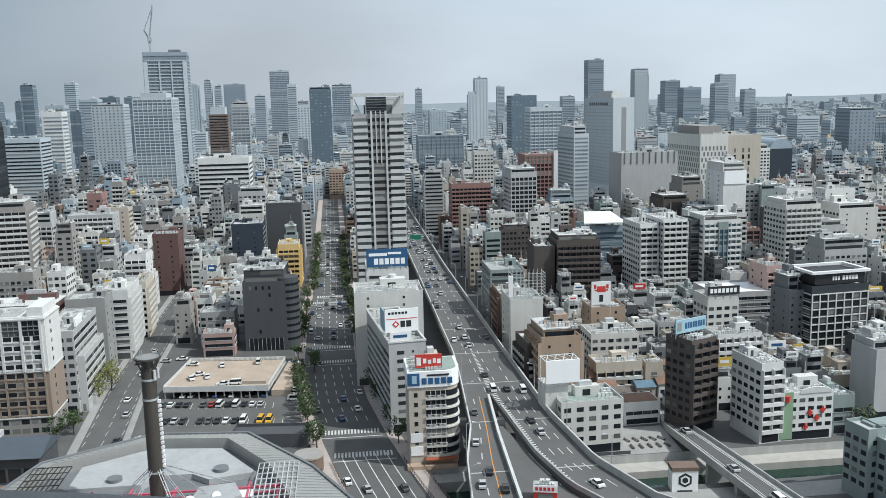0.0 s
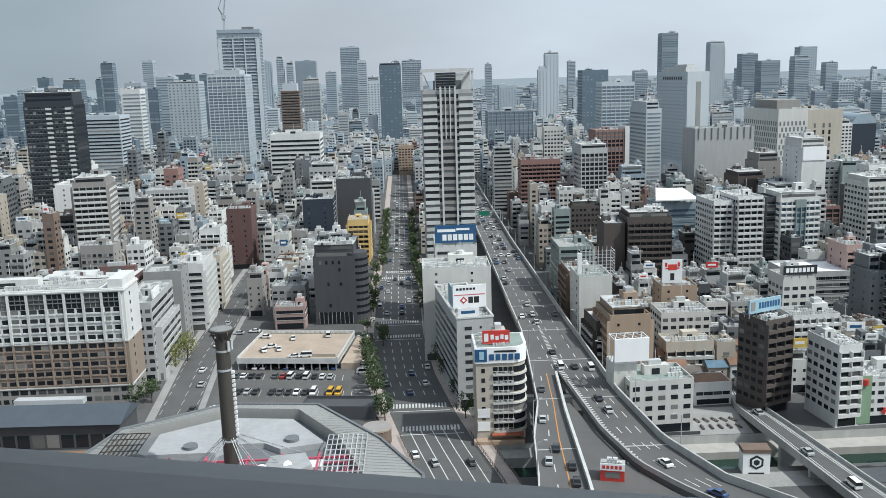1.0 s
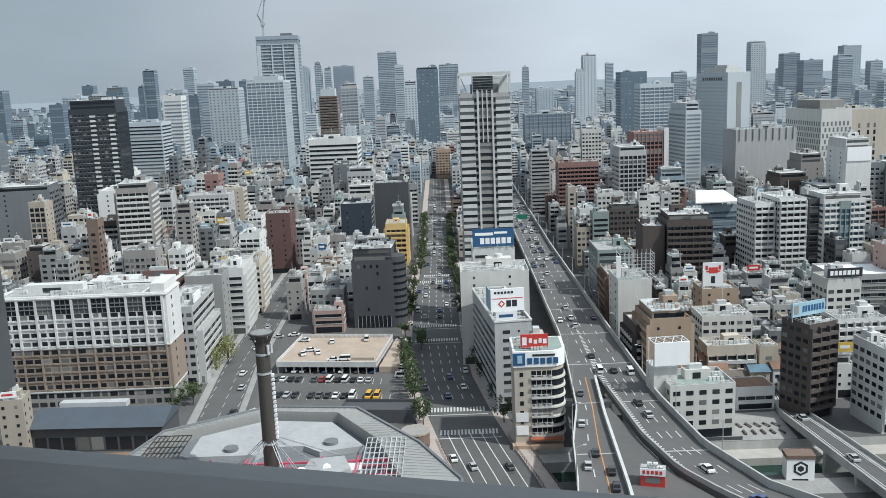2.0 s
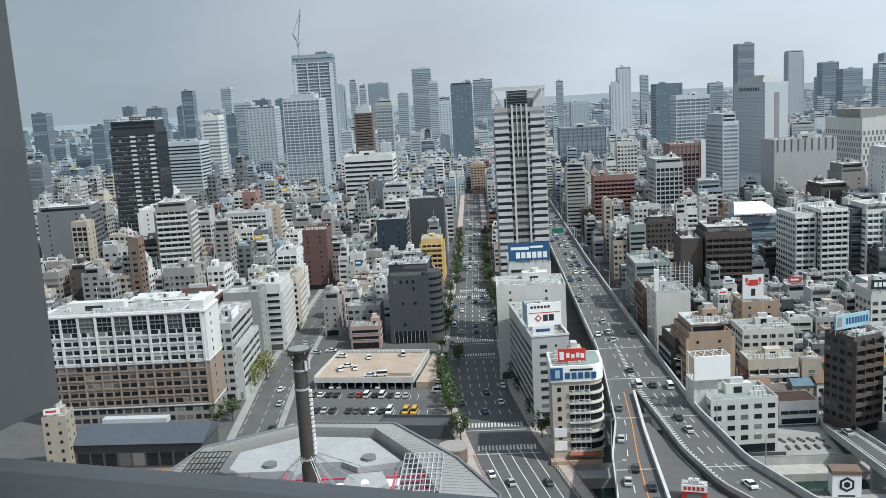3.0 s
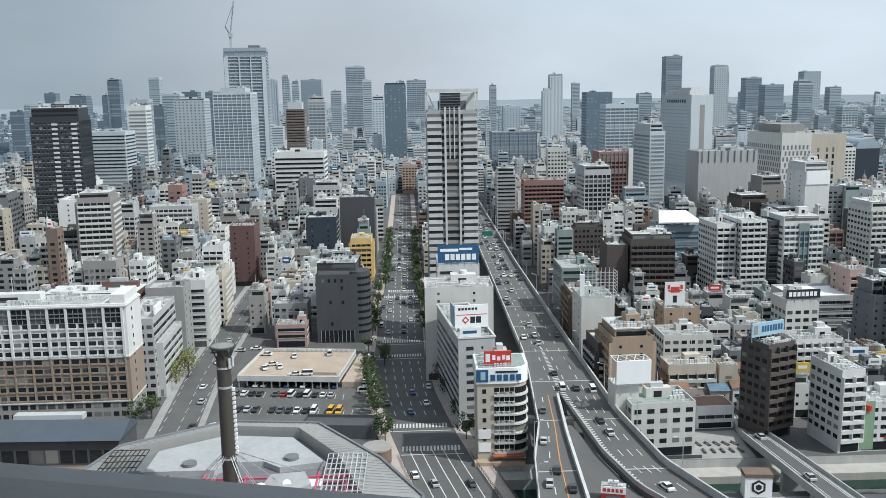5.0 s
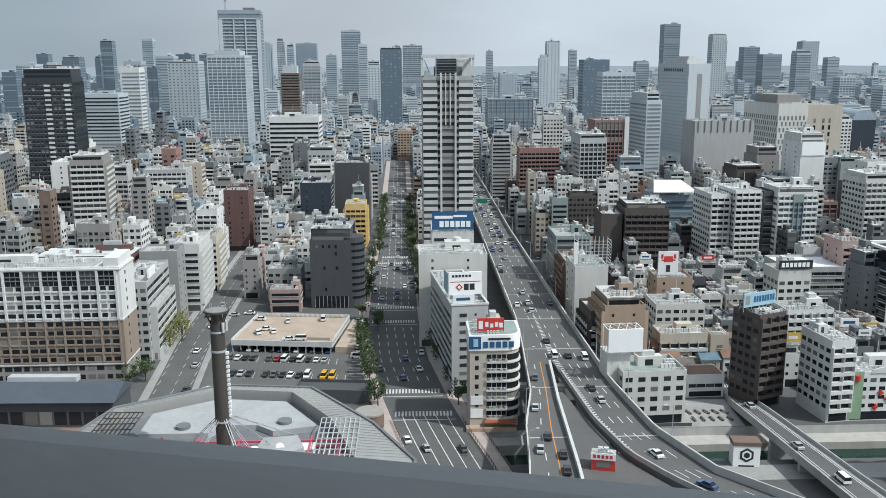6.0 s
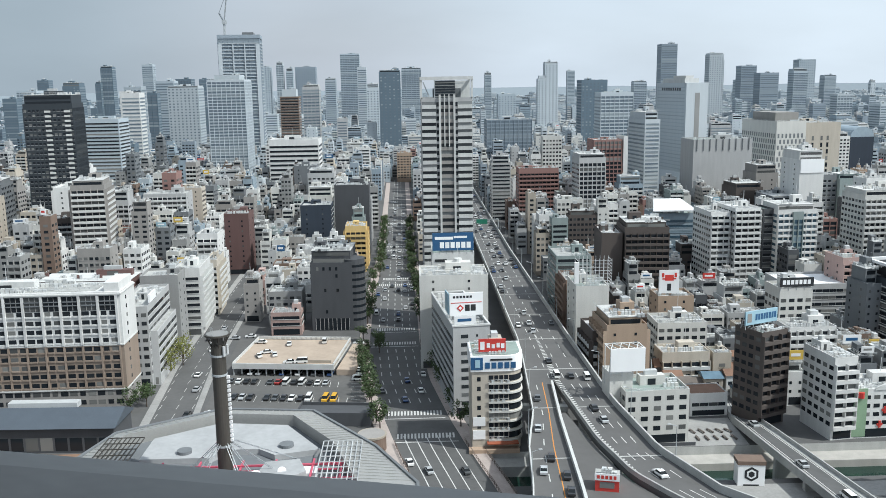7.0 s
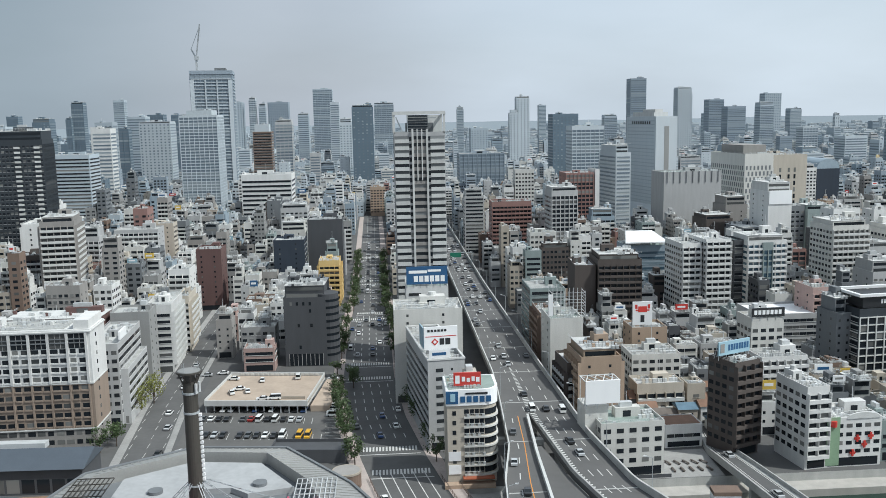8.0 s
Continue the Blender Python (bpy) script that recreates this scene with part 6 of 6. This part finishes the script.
q = MB(); q.box(4, 24, 10.5, 13.5, 9.2, 10.8); q.put("roof_plant", [UNIT], bh)
lt = block(-127.5, 232, 6.5, 8, 17.5, 10, "beige", "blank", "blank", seed=61, kit=1, reserve=False)
tagged(strip("terrace_paving", (229, 236), [(229, -140), (236, -140)], [(229, -62), (236, -62)], 0.05, surface("orange_brown_paving", (0.27, 0.17, 0.115), grain=0.2, stain=0.3, vary=0), "orange-brown terrace paving", 0.0, category="paving"))

# ---------------------------------------------------------------- canal side, plaza and road bridge to the east
strip("plaza", (228.2, 250), [(228, 58), (250, 58)], [(228, 92), (250, 93)], 0.1, PAVING, "pale grey paved canal-side plaza", 0.1, 4, category="plaza")
strip("promenade", (222, 228), [(222, 55), (228, 55)], [(222, 160), (228, 160)], -2.4, surface("pale_promenade", (0.42, 0.40, 0.37), vary=0, stain=0.25), "pale stone promenade above the water", 4.0, 3, category="promenade")
strip("south_bank", (196, 206.8), [(196, 60), (207, 60)], [(196, 150), (207, 150)], 0.1, PAVING, "grey paved south bank", 0.1, 4, category="plaza")
strip("quay_west", (222, 228), [(222, 13), (228, 13)], [(222, 32), (228, 32)], -1.6, CONCRETE, "concrete quay under the office", 3.0, 3, category="quay")
rb = base("road_bridge", "grey concrete road bridge with parapets over the canal", "bridge", 0, 0)
BL = [(150, 99.0), (190, 94.5), (228, 91.5), (246, 93.0), (262, 96)]
BR = [(150, 110.0), (190, 103.5), (228, 99.5), (246, 100.5), (262, 103)]
BZ = [(150, 4.2), (190, 4.5), (228, 3.6), (246, 0.8), (262, 0.1)]


def ramped(name, left, right, dz, thick, mat, label=""):
    mb = MB(); ys_ = np.arange(150, 263, 4.0)
    for y in ys_:
        z = along(BZ, y) + dz
        mb.v += [(along(left, y), y, z), (along(right, y), y, z), (along(left, y), y, z - thick), (along(right, y), y, z - thick)]
    for i in range(len(ys_) - 1):
        b = 4 * i
        mb.f += [(b, b + 1, b + 5, b + 4), (b + 2, b + 6, b + 7, b + 3), (b, b + 4, b + 6, b + 2), (b + 1, b + 3, b + 7, b + 5)]; mb.m += [0] * 4
    return mb.put(name, [mat], rb, label)


ramped("deck", BL, BR, 0, 1.2, CONCRETE)
ramped("roadway", [(y, x + 1.8) for y, x in BL], [(y, x - 1.8) for y, x in BR], 0.04, 0.03, ASPHALT, "dark asphalt roadway")
ramped("parapet", BL, [(y, x + 0.35) for y, x in BL], 1.0, 1.0, CONCRETE)
ramped("parapet", [(y, x - 0.35) for y, x in BR], BR, 1.0, 1.0, CONCRETE)
ramped("edge_line", [(y, x + 2.1) for y, x in BL], [(y, x + 2.3) for y, x in BL], 0.06, 0.01, MARK)
ramped("edge_line", [(y, x - 2.3) for y, x in BR], [(y, x - 2.1) for y, x in BR], 0.06, 0.01, MARK)
for y in (170, 200, 215):
    q = MB(); q.box(along(BL, y) + 1, along(BR, y) - 1, y - 0.7, y + 0.7, -5, along(BZ, y) - 1.1); q.put("pier", [CONCRETE], rb)
for y, f_ in ((236, 0.5), (205, 0.35), (186, 0.4)):
    park(rt.choice(["white", "silver", "van white"]), along(BL, y) * (1 - f_) + along(BR, y) * f_, y, along(BZ, y) + 0.06, 3)
bx = base("sign_box", "white box sign with a dark hexagonal mark", "sign", 79.5, 203.5, 0, -6)
q = MB(); q.box(0, 6.6, 0, 4, -1, 5.6); q.put("box", [SIGNWHITE], bx)
q = MB(); q.box(-0.15, 6.75, -0.15, 4.15, 5.6, 6.6); q.put("cap", [WALLS["brown"]], bx)
for rr, mt, dz in ((1.9, SIGNBLACK, 0.06), (1.3, SIGNWHITE, 0.1), (0.8, SIGNBLACK, 0.14)):
    q = MB(); q.prism([(rr * math.sin(i * 1.0472), rr * math.cos(i * 1.0472)) for i in range(6)], 0, 0.05); o = q.put("hexagon_mark", [mt], bx); o.matrix_local = pose(3.3, -dz + 0.04, 3.2, 90)
q = MB(); q.box(1.4, 5.2, -0.06, 0.02, -0.2, 0.5); q.put("lettering_bar", [SIGNBLACK], bx)
for i in range(10):      # benches on the plaza, planters on the promenade
    q = MB(); q.box(-1.5, 1.5, -0.3, 0.3, 0.35, 0.48); q.box(-1.3, -1.1, -0.25, 0.25, 0, 0.35); q.box(1.1, 1.3, -0.25, 0.25, 0, 0.35)
    o = q.put("bench", [WALLS["umber"]]); tagged(o, "dark wooden bench on the paved plaza", "bench", "plaza benches"); o.matrix_world = pose(79 + (i % 5) * 2.6, 233 + (i // 5) * 5, 0.1, 0, 0, 90 + i * 3)
q = MB(); q.box(0, 20, 0, 0.12, 0, 1.1)
fen = q.put("fence", [WALLS["char"]]); tagged(fen, "dark fence along the office forecourt", "fence"); fen.matrix_world = pose(57, 228.6, 0)

tb = base("toll_booth", "small red booth with a white sign parapet beside the ramp", "booth", 42.0, 182.5, DECK - 1.0, -14)
q = MB(); q.box(-2.6, 2.6, -2.2, 2.2, 0, 3.0); q.put("wall", [SIGNRED], tb)
q = MB(); q.box(-2.7, 2.7, -2.3, 2.3, 3.0, 3.2); q.put("roof", [CONCRETE], tb)
q = MB(); q.box(-2.7, 2.7, -2.4, -2.25, 2.6, 4.2); sp_ = q.put("sign_panel", [SIGNWHITE], tb)
for i in range(5):
    q = MB(); q.box(-2.2 + i * 0.9, -1.6 + i * 0.9, -2.45, -2.4, 3.0, 3.8); q.put("lettering_bar", [SIGNRED], sp_)
q = MB(); q.box(-1.6, 1.6, -2.26, -2.2, 0.8, 2.2); q.put("window", [GLASS], tb)
q = MB(); roof_kit(q, 5, 4.2, 4.1, random.Random(4), 1.0); o = q.put("roof_plant", kit_mats(CONCRETE), tb); o.matrix_local = pose(-2.5, -2.1, 0); tagged(o, kind="stuff")
# small houses behind the plaza
rh = random.Random(33)
HROOF = [surface("rust_roof", (0.21, 0.125, 0.085), stain=0.3), surface("grey_tile_roof", (0.15, 0.155, 0.165), stain=0.3), surface("brown_roof", (0.14, 0.12, 0.105), stain=0.3), surface("blue_sheet_roof", (0.12, 0.19, 0.25), stain=0.3)]
HTONE = ["offwhite", "warm", "beige", "grey", "cream", "white", "slate"]


def house(x, y, w, d, h, roof, tone, rot):
    ob = base("house", f"small {TONE[tone]} house with a {roof.name.split('_')[0]} pitched roof", "house", x, y, 0, rot, "low houses")
    q = MB(); q.box(0, w, 0, d, 0, h); q.put("wall", [WALLS[tone]], ob)
    q = MB(); r = rh.uniform(0.8, 2.0); e = 0.4
    q.v = [(-e, -e, h), (w + e, -e, h), (w + e, d + e, h), (-e, d + e, h), (-e, d / 2, h + r), (w + e, d / 2, h + r)]
    q.f = [(0, 1, 5, 4), (2, 3, 4, 5), (1, 2, 5), (3, 0, 4), (3, 2, 1, 0)]; q.m = [0] * 5
    q.put("roof", [roof], ob)
    for fl in range(max(1, int(h / 2.6))):
        for j in range(max(1, int(w / 2.6))):
            q = MB(); q.box(0.6 + j * 2.6, 2.0 + j * 2.6, -0.05, 0.05, fl * 2.6 + 0.9, fl * 2.6 + 2.0); q.put("window", [GLASS], ob)


shop = block(82, 250, 11.5, 9, 7.2, 2, "white", "ribbon", "ribbon", seed=62, kit=0, ground=2.4, storey=2.4, parapet=0.25, roof=HROOF[0], label="white two-storey shop with a rust-brown roof", reserve=False)
for gx in range(8):
    for gy in range(5):
        x, y = 79 + gx * 7.0 + rh.uniform(-1, 1), 252 + gy * 8.0 + rh.uniform(-1, 1)
        w, d = rh.uniform(5, 6.6), rh.uniform(5, 7.2)
        if (x < 94.5 and y < 260.5) or y > 288 or (94 < x + w and x < 117 and y < 254) or (x + w > 96 and x < 113 and y < 259) or (x + w > 116 and y > 265) or x + w > 135:
            continue
        house(x, y, w, d, rh.uniform(3.5, 8.5), rh.choice(HROOF), rh.choice(HTONE), rh.uniform(-4, 4))

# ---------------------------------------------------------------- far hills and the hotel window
HILL = bpy.data.materials.new("wooded_hills")
HILL.use_nodes = True
hp = HILL.node_tree.nodes["Principled BSDF"]
# the haze before the hills is put into this blue-grey base colour
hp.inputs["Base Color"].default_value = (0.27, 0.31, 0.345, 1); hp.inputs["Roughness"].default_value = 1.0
hl = MB()
xs = np.linspace(-4400, 4400, 90)
for i, x in enumerate(xs):
    y = 4750 - 0.00004 * x * x
    h = 66 + 10 * noise.noise(Vector((x * 0.0011, 3.1, 0))) + 4 * noise.noise(Vector((x * 0.004, 7.7, 0)))
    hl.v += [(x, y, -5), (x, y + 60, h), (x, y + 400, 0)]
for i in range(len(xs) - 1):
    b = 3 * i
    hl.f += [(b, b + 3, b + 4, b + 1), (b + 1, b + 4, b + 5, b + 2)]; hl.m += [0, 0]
tagged(hl.put("backdrop_hills", [HILL]), "faint hills with haze in their blue-grey colour", "hills", "", "structure")

SILLM = surface("grey_window_metal", (0.31, 0.315, 0.31), rough=0.6, metal=0.2, grain=0.04, stain=0.06, vary=0, size=0.3)
ROOM = surface("room_plaster", (0.45, 0.43, 0.40), vary=0)
wn = base("window_frame", "grey metal window sill and post of the viewing room", "window frame", -0.178, 0.679, 99.7, -14.4, kind="structure")
q = MB()
prof = [(0.0, -0.015), (-0.02, 0.007), (-0.06, 0.015), (-0.45, 0.015), (-0.45, -0.9), (0.0, -0.9)]
kk = len(prof)
q.v = [(-2.4, a, b) for a, b in prof] + [(2.4, a, b) for a, b in prof]
q.f = [(i, (i + 1) % kk, kk + (i + 1) % kk, kk + i) for i in range(kk)] + [tuple(reversed(range(kk))), tuple(range(kk, 2 * kk))]; q.m = [0] * len(q.f)
q.put("sill", [SILLM], wn, "matt grey metal sill")
q = MB(); q.box(-0.75, -0.266, -0.02, 0.06, 0.03, 2.2); q.put("post", [SILLM], wn, "dark grey window post")
for nm, bx_ in (("room_floor", (-2.4, 2.4, -4, -0.46, -1.5, -1.4)), ("room_ceiling", (-2.4, 2.4, -4, 0.0, 1.6, 1.7)), ("room_wall_back", (-2.4, 2.4, -4.1, -4, -1.5, 1.7)), ("room_wall_east", (2.4, 2.5, -4, 0, -1.5, 1.7)), ("room_wall_west", (-2.5, -2.4, -4, 0, -1.5, 1.7))):
    q = MB(); q.box(*bx_); o = q.put(nm, [ROOM]); o.matrix_world = wn.matrix_world.copy(); tagged(o, "plain wall closing the viewing room", "room wall", "", "structure")

# plain hotel tower that carries the viewing room
q = MB(); q.box(-14, 14, -22, -0.6, -99.7, -1.5); o = q.put("wall_tower", [ROOM]); o.matrix_world = wn.matrix_world.copy()
tagged(o, "plain hotel tower below the viewing room", "tower wall", "", "structure")

# ---------------------------------------------------------------- lamps and gantry along the expressway
lp = base("street_lamp", "slim grey lamp post on the expressway parapet", "street lamp", 34.9, 270, DECK, 0, "expressway lamps")
q = MB(); q.cyl(0, 0, 0.14, 0, 9, 0, 8, 0.08); q.put("post", [STEEL], lp)
q = MB(); q.bar((0, 0, 9), (1.8, 0, 9.5), 0.06); q.put("arm", [STEEL], lp)
q = MB(); q.box(1.4, 2.2, -0.18, 0.18, 9.4, 9.6); q.put("lamp_head", [UNIT], lp)
for y in list(range(300, 760, 32)) + [236, 205, 180]:
    copy_thing(lp, pose(along(EL, y) - 0.1, y, DECK))
for y in list(range(286, 760, 32)) + [250, 218, 192]:
    copy_thing(lp, pose(along(ER, y) + 0.1, y, DECK, 0, 0, 180))
gn = base("sign_gantry", "grey gantry with a green direction sign over the lanes", "sign gantry", 35, 520, DECK)
q = MB(); q.cyl(0, 0, 0.3, 0, 7.5, 0, 10); q.put("post", [STEEL], gn)
q = MB(); q.cyl(16, 0, 0.3, 0, 7.5, 0, 10); q.put("post", [STEEL], gn)
q = MB(); q.box(0, 16, -0.2, 0.2, 7.2, 7.7); q.put("beam", [STEEL], gn)
q = MB(); q.box(3, 9.5, -0.4, -0.25, 4.8, 7.6); q.put("sign_panel", [surface("sign_green", (0.02, 0.16, 0.10), rough=0.5, grain=0.03, stain=0.05)], gn, "green direction sign")
